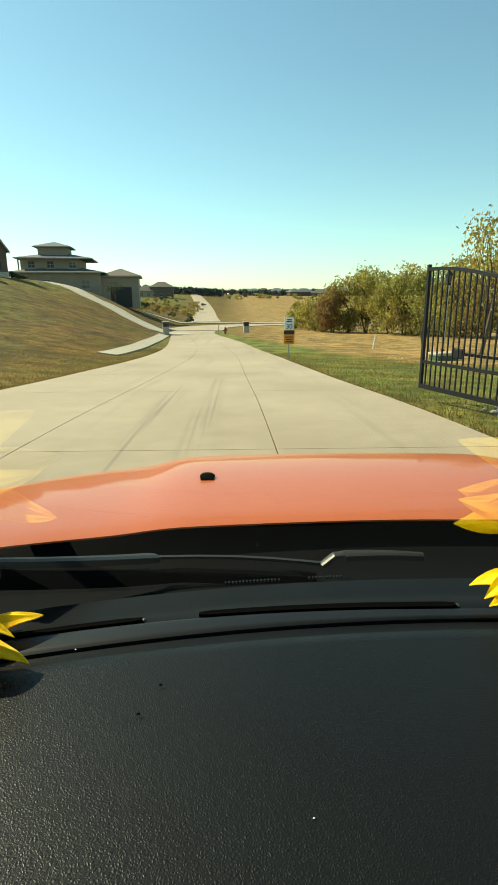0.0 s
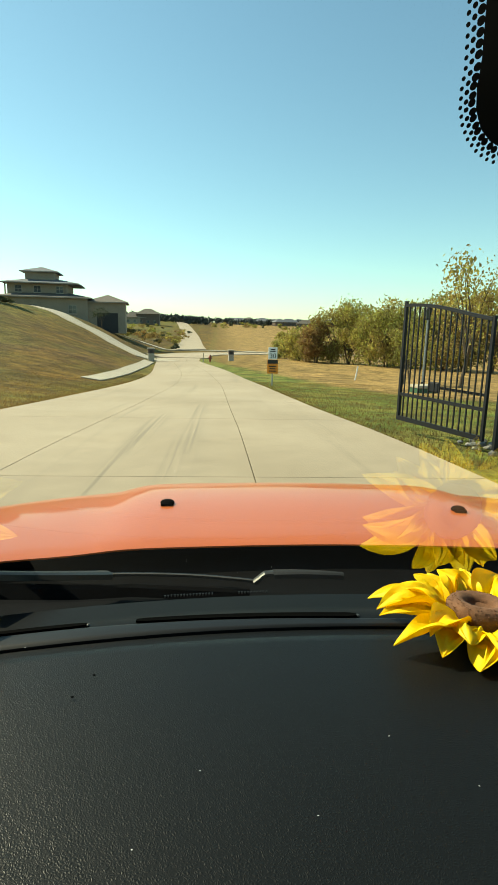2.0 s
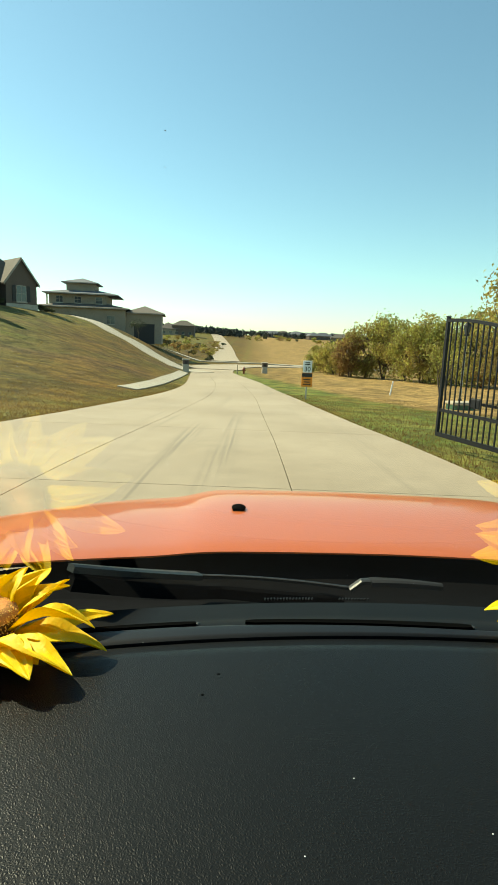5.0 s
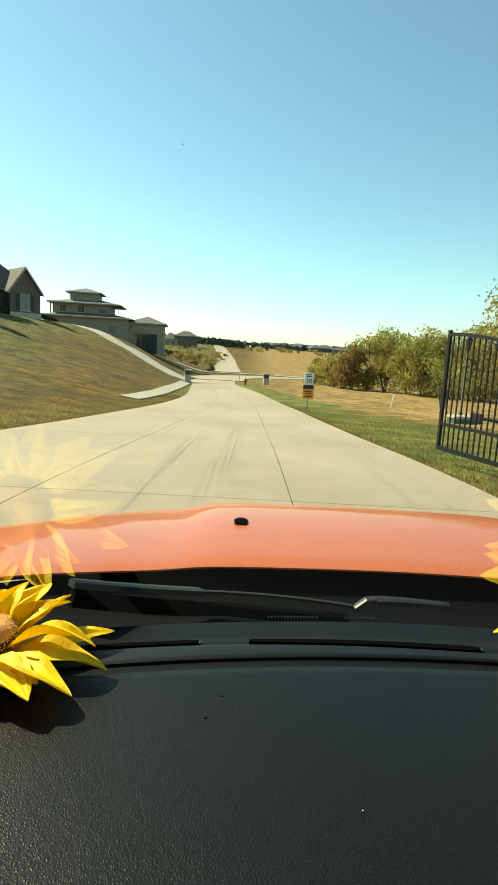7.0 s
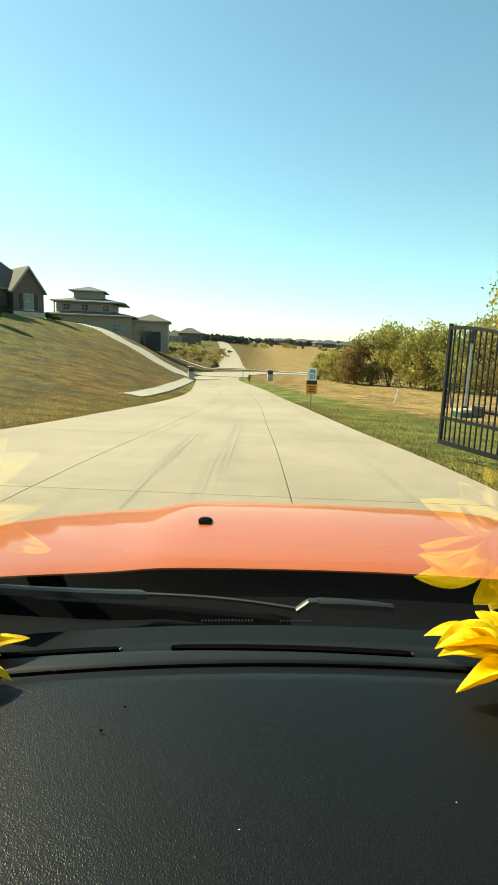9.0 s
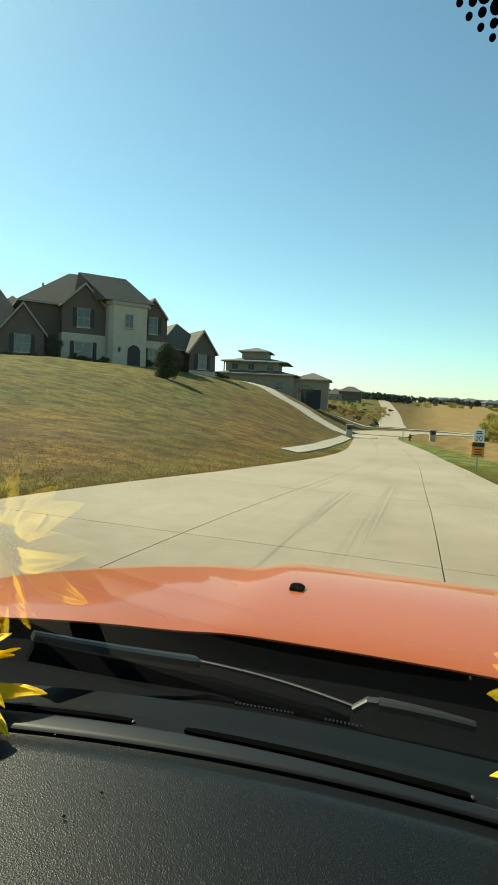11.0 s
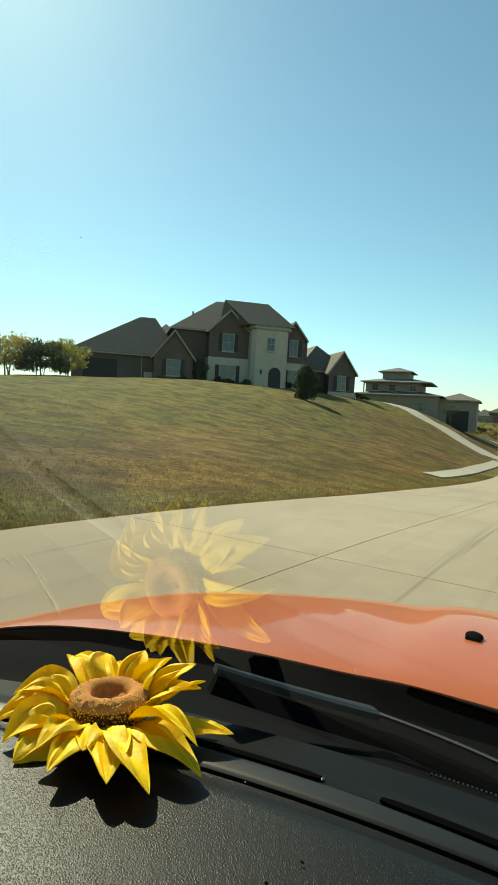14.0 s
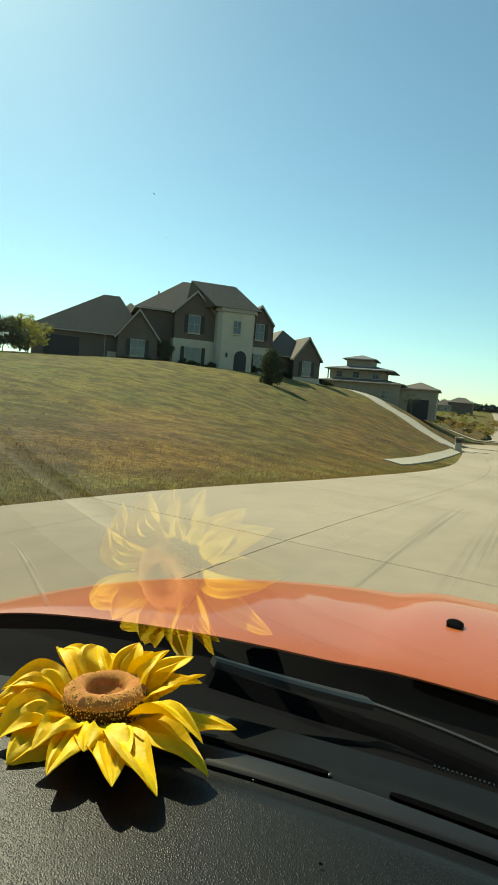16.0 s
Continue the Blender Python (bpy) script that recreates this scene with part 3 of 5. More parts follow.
# dark enamel dots and patch round the mirror's foot
def ellipse_at(bm, x, k, rx, rk, off=0.0015):
    vs = [bm.verts.new(screen(x + rx * math.cos(a), k + rk * math.sin(a), off)) for a in [2 * math.pi * i / 12 for i in range(12)]]
    bm.faces.new(vs)


def enamel_ring(inset, n):
    """n points, evenly spaced, on the patch's outline, drawn in by inset: sides that lean out upwards and round lower corners."""
    half = [(0.074, 0.745), (0.124, 0.592)] + [(0.160 - 0.0355 * math.cos(a), 0.592 - 0.0365 * math.sin(a)) for a in [math.pi / 2 * i / 8 for i in range(1, 9)]]
    ring = half + [(0.464 - x, k) for x, k in half[::-1]]
    line = [Vector(p) for p in ring + ring[:1]]
    cum = [0.0]
    for p, q in zip(line, line[1:]):
        cum.append(cum[-1] + (q - p).length)
    out = []
    for i in range(n):
        d = cum[-1] * i / n
        j = max(m for m in range(len(cum) - 1) if cum[m] <= d)
        t = (line[j + 1] - line[j]).normalized()
        out.append(line[j] + t * (d - cum[j]) + Vector((-t.y, t.x)) * inset)
    return out


bm = bmesh.new()
bm.faces.new([bm.verts.new(screen(p.x, p.y, 0.0015)) for p in enamel_ring(0.0058, 90)])
cpart("enamel_patch", bm, M_black, glass, "black enamel patch on the glass", smooth=False)
bm = bmesh.new()
for row, (inset, r) in enumerate(((0.0, 0.00078), (0.0021, 0.00092), (0.0045, 0.00145))):
    for i, p in enumerate(enamel_ring(inset, 500)[row % 2::2]):
        ellipse_at(bm, p.x, p.y, r, r * 1.15)
tagged(cpart("enamel_dots", bm, M_black, glass, "fading dots of black enamel", smooth=False), kind="stuff")
mir = bmesh.new()
bmesh.ops.create_cube(mir, size=1, matrix=Matrix.LocRotScale(Vector((0.178, 0.054, 1.612)), Euler((radians(40), radians(4), 0)), (0.13, 0.045, 0.11)))
bmesh.ops.bevel(mir, geom=mir.edges[:], offset=0.019, segments=6, affect='EDGES', profile=0.5)
mirror = cpart("mirror_housing", mir, M_housing, label="dark plastic mirror housing")

# roof, pillars, doors, floor, seats: the closed shell round the eye
ZT = 0.40
roof = cpart("roof", solid(lambda u, v: C(-0.90 + 2.25 * u, -0.36 - 2.16 * v, ZT + 0.05 - 0.05 * (2 * u - 1) ** 2 - 0.03 * (2 * v - 1) ** 2), 16, 16, 0.02), M_paint, label="orange steel roof")
cpart("headliner", solid(lambda u, v: C(-0.88 + 2.21 * u, -0.36 - 2.06 * v, ZT + 0.015 - 0.04 * (2 * u - 1) ** 2), 8, 8, 0.012), M_liner, roof, "pale grey headliner")
for s in (-1, 1):
    x0, x1 = MID + s * 1.48, MID + s * 1.12
    a, b = C(x0, -0.05, -0.36), C(x1, -0.45, ZT)
    bm = tubed(a, b, 0.045, 0.04, 10)
    cpart("windscreen_pillar", bm, M_plastic, label="dark windscreen pillar")
    for y in (-0.95, -2.1):
        cpart("door_pillar", tubed(C(x0, y, -0.34), C(x1, y - 0.08, ZT), 0.05, 0.045, 10), M_plastic, label="dark door pillar")
    xs = sorted((x0 * K, x0 * K + s * 0.05))
    door = cpart("door", boxed(xs[0], xs[1], -2.35 * K, 0.42 * K, 0.45, EYE_Z - 0.36 * K, bev=0.015), M_paint, label="orange car door", smooth=False)
    xi = sorted((x0 * K, x0 * K - s * 0.03))
    cpart("door_card", boxed(xi[0], xi[1], -2.2 * K, 0.40 * K, 0.50, EYE_Z - 0.38 * K, bev=0.01), M_plastic, door, "black door lining", smooth=False)
    w = boxed(min(x0, x1 + s * .1) * K, max(x0, x1 + s * .1) * K, 0.42 * K, 1.86 * K, 0.45, EYE_Z - 0.80 * K, bev=0.06)
    cpart("wing", w, M_paint, label="orange front wing", smooth=False)
    for y in (1.35, -2.15):
        bm = bmesh.new()
        bmesh.ops.create_cone(bm, cap_ends=True, segments=32, radius1=0.34, radius2=0.34, depth=0.22, matrix=Matrix.Translation((x0 * K - s * 0.08, y * K, 0.375)) @ Euler((0, math.pi / 2, 0)).to_matrix().to_4x4())
        bmesh.ops.bevel(bm, geom=[e for e in bm.edges if len(e.link_faces) == 2 and abs(e.calc_face_angle()) > 1], offset=0.03, segments=3, affect='EDGES')
        wheel = cpart("wheel", bm, M_tyre, label="black tyre on a steel wheel", smooth=False)
        bm = tubed((x0 * K - s * 0.0, y * K, 0.375), (x0 * K + s * 0.04, y * K, 0.375), 0.21, 0.18, 20)
        cpart("rim", bm, M_galv, wheel, "grey metal rim", smooth=False)
cpart("floor_pan", boxed((MID - 1.53) * K, (MID + 1.53) * K, -2.46 * K, 1.9 * K, 0.40, 0.47), M_cowl, label="dark floor pan", smooth=False)
cpart("tailgate", boxed((MID - 1.53) * K, (MID + 1.53) * K, -2.46 * K, -2.34 * K, 0.45, EYE_Z + 0.18 * K, bev=0.02), M_paint, label="orange tailgate", smooth=False)
cpart("front_panel", boxed((MID - 1.1) * K, (MID + 1.1) * K, 1.80 * K, 1.92 * K, 0.42, EYE_Z - 0.72 * K, bev=0.03), M_paint, label="orange front panel with grille", smooth=False)
cpart("bulkhead", boxed((MID - 1.48) * K, (MID + 1.48) * K, 0.28 * K, 0.34 * K, 0.46, EYE_Z - 0.33 * K), M_cowl, label="dark bulkhead below the dashboard", smooth=False)
for x in (-0.32, 0.77):
    seat = cpart("seat", boxed((x - 0.30) * K, (x + 0.30) * K, -1.05 * K, -0.45 * K, 0.75, 0.93, bev=0.05), M_cloth, label="dark cloth front seat", smooth=False)
    cpart("backrest", boxed((x - 0.29) * K, (x + 0.29) * K, -1.20 * K, -1.02 * K, 0.85, 1.50, bev=0.05), M_cloth, seat, smooth=False)
    cpart("headrest", boxed((x - 0.15) * K, (x + 0.15) * K, -1.20 * K, -1.06 * K, 1.52, 1.64, bev=0.04), M_cloth, seat, smooth=False)
    cpart("seat_base", boxed((x - 0.22) * K, (x + 0.22) * K, -1.0 * K, -0.5 * K, 0.45, 0.77), M_cowl, seat, smooth=False)

    lamp_b = boxed((MID + (x - MID) * 1.55 - 0.17) * K, (MID + (x - MID) * 1.55 + 0.17) * K, 1.90 * K, 1.95 * K, 0.66, 0.74, bev=0.02)
    cpart("headlight", lamp_b, M_window, label="clear headlight", smooth=False)
for i in range(6):
    cpart("grille_slat", boxed((MID - 0.45) * K, (MID + 0.45) * K, 1.915 * K, 1.945 * K, 0.50 + 0.035 * i, 0.515 + 0.035 * i), M_cowl, label="black grille slat", smooth=False)
for s in (-1, 1):
    for y0, y1 in ((0.22, -0.93), (-0.97, -2.08)):
        xa, xb = MID + s * 1.47, MID + s * 1.13
        bm = bmesh.new()
        poly(bm, [C(xa, y0, -0.36), C(xa, y1, -0.36), C(xb, y1 - 0.06, ZT - 0.02), C(xb, min(y0, -0.10), ZT - 0.02)])
        sw = cpart("side_window", bm, M_glass, label="clear side window", smooth=False)
        sw.visible_shadow = False

# dust specks on the glass
rnd = random.Random(21)
bm = bmesh.new()
for i in range(70):
    ellipse_at(bm, rnd.uniform(-0.55, 0.55), rnd.uniform(0.05, 0.55), rnd.uniform(0.00012, 0.0003), rnd.uniform(0.00012, 0.0003), 0.001)
tagged(cpart("dust_specks", bm, M_white, glass, "pale dust specks on the glass", smooth=False), kind="stuff")


# fine pale scratches on the glass
rnd = random.Random(4)
bm = bmesh.new()
for x0, k0, x1, k1, n in ((-0.442, 0.235, -0.450, 0.203, 3), (-0.399, 0.253, -0.413, 0.197, 4), (-0.402, 0.228, -0.463, 0.080, 5)):
    for i in range(n):
        dx, dk = rnd.uniform(-0.006, 0.006), rnd.uniform(-0.012, 0.012)
        u0, u1 = rnd.uniform(0, 0.3), rnd.uniform(0.6, 1.0)
        p, q = (screen(x0 + (x1 - x0) * u + dx, k0 + (k1 - k0) * u + dk, 0.001) for u in (u0, u1))
        w = Vector((rnd.uniform(0.00012, 0.00035), 0, 0))
        bm.faces.new([bm.verts.new(v) for v in (p - w * 0.2, p + w * 0.2, q + w, q - w)])
tagged(cpart("glass_scratches", bm, M_white, glass, "fine pale scratches on the glass", smooth=False), kind="stuff")


# ---- the two cloth sunflowers on the dashboard ----
def petal_mesh(L, W, bend, droop, twist, seed):
    rnd = random.Random(seed)
    ph, cup = rnd.uniform(0, 6), rnd.choice((0.24, 0.32, -0.18, 0.12))

    def f(u, v):
        w = W * (0.22 * (1 - v) + 0.92 * math.sin(math.pi * v ** 0.95) ** 0.7 * (1 - 0.25 * v)) + 0.0006
        s = (u - 0.5) * 2
        y = L * v
        z = bend * math.sin(v * 2.2) * L - droop * L * v ** 2.4
        z += cup * w * abs(s) ** 1.7 - 0.06 * w * math.cos(s * 11 + ph) + 0.08 * w * math.sin(v * 8 + s * 4 + ph)
        x = s * w / 2 + twist * W * math.sin(v * 2.5) * 0.5
        z += twist * s * w * 0.5 * v
        return Vector((x, y, z))
    bm = bmesh.new()
    grid_mesh(bm, f, 8, 14)
    ext = bmesh.ops.extrude_face_region(bm, geom=bm.faces[:])
    for v in ext["geom"]:
        if isinstance(v, bmesh.types.BMVert):
            v.co.z -= 0.0007
    bmesh.ops.recalc_face_normals(bm, faces=bm.faces)
    return bm


def sunflower(base, tilt, spin, disc_mat, label, seed, size):
    """base: where it rests; the disc stands a little above it, with two rings of petals."""
    rnd = random.Random(seed)
    m = Matrix.Translation(base) @ Matrix.Rotation(radians(tilt[0]), 4, Vector((-math.cos(radians(tilt[1])), -math.sin(radians(tilt[1])), 0))) @ Matrix.Rotation(radians(spin), 4, 'Z')
    fl = tagged(empty("sunflower", m), label, "flower", group="sunflowers on the dashboard")
    R = 0.238 * size

    def disc(u, v):
        a = 2 * math.pi * u
        t = v
        if t < 0.45:
            r, z = R * (0.84 + 0.16 * math.sin(t / 0.45 * 1.6)), 0.25 * R + R * 0.62 * (t / 0.45)
        elif t < 0.8:
            q = (t - 0.45) / 0.35 * math.pi
            r, z = R * (0.72 + 0.28 * math.cos(q)), R * (0.87 + 0.24 * math.sin(q))
        else:
            q = (t - 0.8) / 0.2
            r, z = R * 0.44 * (1 - q), R * (0.87 - 0.22 * math.sin(q * 1.57))
        n = noise.noise((math.cos(a) * 9, math.sin(a) * 9, t * 14 + seed)) * 0.035 * R
        return Vector(((r + n) * math.cos(a), (r + n) * math.sin(a), z + n))
    d = part("flower_disc", grid_mesh(bmesh.new(), disc, 64, 30), disc_mat, fl, "fuzzy brown felt disc with a hollow middle", True)
    d.data.materials.append(M_bristle if disc_mat is M_disc else disc_mat)
    for p in d.data.polygons:
        p.material_index = 1 if p.center.z < R * 0.84 and p.center.xy.length > R * 0.7 else 0
    bm = bmesh.new()
    for i in range(1300):
        a, t = rnd.uniform(0, 6.283), rnd.uniform(0.02, 0.62)
        p = disc(a / 6.283, t)
        r = rnd.uniform(0.0004, 0.0009) * size / 0.12
        bmesh.ops.create_icosphere(bm, subdivisions=1, radius=r * 0.8, matrix=Matrix.Translation(p))
    fuzz = part("disc_fuzz", bm, M_fuzz if disc_mat is M_disc else disc_mat, d)
    tagged(fuzz, kind="stuff")
    stem = tubed((0, 0, -0.45 * R), (0, 0, 0.34 * R), 0.72 * R, 0.86 * R, 20)
    part("calyx", stem, M_green, fl, "green plastic calyx under the disc")
    for ring, (count, L, W, lift) in enumerate(((16, 0.62, 0.25, 0.08), (11, 0.50, 0.23, 0.18))):
        for i in range(count):
            a = 2 * math.pi * (i + 0.5 * ring + rnd.uniform(-0.22, 0.22)) / count
            rear = max(0.0, math.sin(a + radians(spin)) - 0.25) / 0.75
            front = max(0.0, -math.sin(a + radians(spin)) - 0.3) / 0.7
            bm = petal_mesh(L * size * (1 - 0.36 * rear) * (1 - 0.36 * front) * rnd.uniform(0.85, 1.1), W * size * rnd.uniform(0.85, 1.15), lift + rnd.uniform(-0.02, 0.12), 0.17 + 0.08 * ring + 0.05 * front + rnd.uniform(-0.09, 0.10), rnd.uniform(-0.7, 0.7), seed * 100 + ring * 20 + i)
            ob = part("petal", bm, M_petal, fl, smooth=True)
            ob.matrix_basis = Matrix.Rotation(a - math.pi / 2, 4, 'Z') @ Matrix.Translation((0, R * 0.85, 0.34 * R + 0.14 * R * ring)) @ Matrix.Rotation(radians(rnd.uniform(-4, 5) + 9 * ring + 42 * rear), 4, 'X')
    return fl


sunflower(C(-0.322, 0.395, -0.293), (6, 45), 20, M_disc, "yellow cloth sunflower with a brown felt disc on the dashboard", 3, 0.140)
sunflower(C(0.315, 0.420, -0.283), (7, -25), 65, M_disc_dark, "yellow cloth sunflower with a dark disc by the windscreen", 8, 0.124)

# crumbs and dust on the dashboard
for i, (x, y) in enumerate(((-0.082, 0.354), (-0.094, 0.324), (-0.16, 0.40), (0.02, 0.24), (0.10, 0.20), (0.17, 0.27), (-0.02, 0.18), (0.22, 0.22))):
    bm = bmesh.new()
    bmesh.ops.create_icosphere(bm, subdivisions=1, radius=0.0012 if i < 2 else 0.00045, matrix=Matrix.LocRotScale(C(x, y, -0.2825) + Vector((0, 0, 0.002)), None, (1.3, 1, 0.4)))
    tagged(part("crumb", bm, M_slot if i < 2 else M_white), "tiny crumb on the dashboard", "crumb", group="crumbs on the dashboard")


# ---- houses ----
def window_unit(parent, cx, z0, w, h, v, shutters=True, face=-1):
    """A window in a wall that lies at depth v and faces -v; local axes x, y (depth), z."""
    win = part("window", boxed(cx - w / 2 - 0.08, cx + w / 2 + 0.08, v - 0.06, v + 0.04, z0 - 0.08, z0 + h + 0.08), M_trim, parent, "pale framed window")
    for k in (0, 1):
        for s in (-1, 1):
            part("pane", boxed(min(cx + s * 0.03, cx + s * (w / 2)), max(cx + s * 0.03, cx + s * (w / 2)), v - 0.075, v - 0.055, z0 + k * h / 2 + 0.03, z0 + (k + 1) * h / 2 - 0.02), M_window, win)
    part("sill", boxed(cx - w / 2 - 0.14, cx + w / 2 + 0.14, v - 0.16, v + 0.02, z0 - 0.17, z0 - 0.07), M_stone, win)
    if shutters:
        for s in (-1, 1):
            a, b = sorted((cx + s * (w / 2 + 0.10), cx + s * (w / 2 + 0.52)))
            part("shutter", boxed(a, b, v - 0.09, v - 0.03, z0 - 0.05, z0 + h + 0.05), M_shutter, win, "dark louvred shutter")
    return win


def hip_roof(parent, x0, x1, y0, y1, z, ridge, over=0.45, name="roof", mat=None, along_x=True):
    bm = bmesh.new()
    x0, x1, y0, y1 = x0 - over, x1 + over, y0 - over, y1 + over
    if along_x:
        k = min((y1 - y0) / 2, (x1 - x0) / 2 - 0.05)
        a, b = (x0 + k, (y0 + y1) / 2), (x1 - k, (y0 + y1) / 2)
    else:
        k = min((x1 - x0) / 2, (y1 - y0) / 2 - 0.05)
        a, b = ((x0 + x1) / 2, y0 + k), ((x0 + x1) / 2, y1 - k)
    base = [bm.verts.new((x, y, z)) for x, y in ((x0, y0), (x1, y0), (x1, y1), (x0, y1))]
    low = [bm.verts.new((x, y, z - 0.18)) for x, y in ((x0, y0), (x1, y0), (x1, y1), (x0, y1))]
    ra, rb = bm.verts.new((*a, ridge)), bm.verts.new((*b, ridge))
    if along_x:
        bm.faces.new((base[0], base[1], rb, ra)), bm.faces.new((base[1], base[2], rb)), bm.faces.new((base[2], base[3], ra, rb)), bm.faces.new((base[3], base[0], ra))
    else:
        bm.faces.new((base[0], base[1], ra)), bm.faces.new((base[1], base[2], rb, ra)), bm.faces.new((base[2], base[3], rb)), bm.faces.new((base[3], base[0], ra, rb))
    for i in range(4):
        bm.faces.new((low[i], low[(i + 1) % 4], base[(i + 1) % 4], base[i]))
    bm.faces.new(low[::-1])
    bmesh.ops.recalc_face_normals(bm, faces=bm.faces)
    r = part(name, bm, mat or M_roof, parent)
    part("gutter", boxed(x0 - 0.06, x1 + 0.06, y0 - 0.10, y0 + 0.02, z - 0.20, z - 0.06), M_trim, r)
    return r


def ridge_roof(parent, base, z, ridge, top):
    """A hipped roof over base (x0, x1, y0, y1) with its short ridge anywhere along x: (xa, xb, y)."""
    x0, x1, y0, y1 = base
    xa, xb, y = ridge
    bm = bmesh.new()
    eave = [bm.verts.new(p) for p in ((x0, y0, z), (x1, y0, z), (x1, y1, z), (x0, y1, z))]
    low = [bm.verts.new((v.co.x, v.co.y, z - 0.18)) for v in eave]
    a, b = bm.verts.new((xa, y, top)), bm.verts.new((xb, y, top))
    bm.faces.new((eave[0], eave[1], b, a)), bm.faces.new((eave[1], eave[2], b)), bm.faces.new((eave[2], eave[3], a, b)), bm.faces.new((eave[3], eave[0], a))
    for i in range(4):
        bm.faces.new((low[i], low[(i + 1) % 4], eave[(i + 1) % 4], eave[i]))
    bm.faces.new(low[::-1])
    bmesh.ops.recalc_face_normals(bm, faces=bm.faces)
    r = part("roof", bm, M_roof, parent)
    part("gutter", boxed(x0 - 0.06, x1 + 0.06, y0 - 0.10, y0 + 0.02, z - 0.20, z - 0.06), M_trim, r)


def gable(parent, x0, x1, y0, y1, z0, z, peak, wall, over=0.3):
    """A block with a gable to the front (-y) and a roof that runs back to y1."""
    bm = bmesh.new()
    xm = (x0 + x1) / 2
    f = [bm.verts.new(p) for p in ((x0, y0, z0), (x1, y0, z0), (x1, y0, z), (xm, y0, peak - 0.12), (x0, y0, z))]
    b = [bm.verts.new((v.co.x, y1, v.co.z)) for v in f]
    bm.faces.new(f), bm.faces.new(b[::-1])
    for i in range(5):
        bm.faces.new((f[i], f[(i + 1) % 5], b[(i + 1) % 5], b[i]))
    bmesh.ops.recalc_face_normals(bm, faces=bm.faces)
    part("wall", bm, wall, parent)
    sl = (peak - z) / (xm - x0)
    bm = bmesh.new()
    for s, xe in ((-1, x0 - over), (1, x1 + over)):
        ze = z - sl * over
        ring = [(xe, ze + 0.02), (xm, peak + 0.02), (xm, peak + 0.20), (xe, ze + 0.20)]
        fr = [bm.verts.new((x, y0 - over, zz)) for x, zz in ring]
        bk = [bm.verts.new((x, y1 + 0.3, zz)) for x, zz in ring]
        bm.faces.new(fr), bm.faces.new(bk)
        for i in range(4):
            bm.faces.new((fr[i], fr[(i + 1) % 4], bk[(i + 1) % 4], bk[i]))
    bmesh.ops.recalc_face_normals(bm, faces=bm.faces)
    r = part("gable_roof", bm, M_roof, parent)
    bm = bmesh.new()
    for s, xe in ((-1, x0 - over), (1, x1 + over)):
        ze = z - sl * over
        ring = [(xe, ze - 0.12), (xm, peak - 0.12), (xm, peak + 0.14), (xe, ze + 0.14)]
        fr = [bm.verts.new((x, y0 - over - 0.05, zz)) for x, zz in ring]
        bk = [bm.verts.new((x, y0 - over + 0.02, zz)) for x, zz in ring]
        bm.faces.new(fr), bm.faces.new(bk)
        for i in range(4):
            bm.faces.new((fr[i], fr[(i + 1) % 4], bk[(i + 1) % 4], bk[i]))
    bmesh.ops.recalc_face_normals(bm, faces=bm.faces)
    part("bargeboard", bm, M_trim, r)


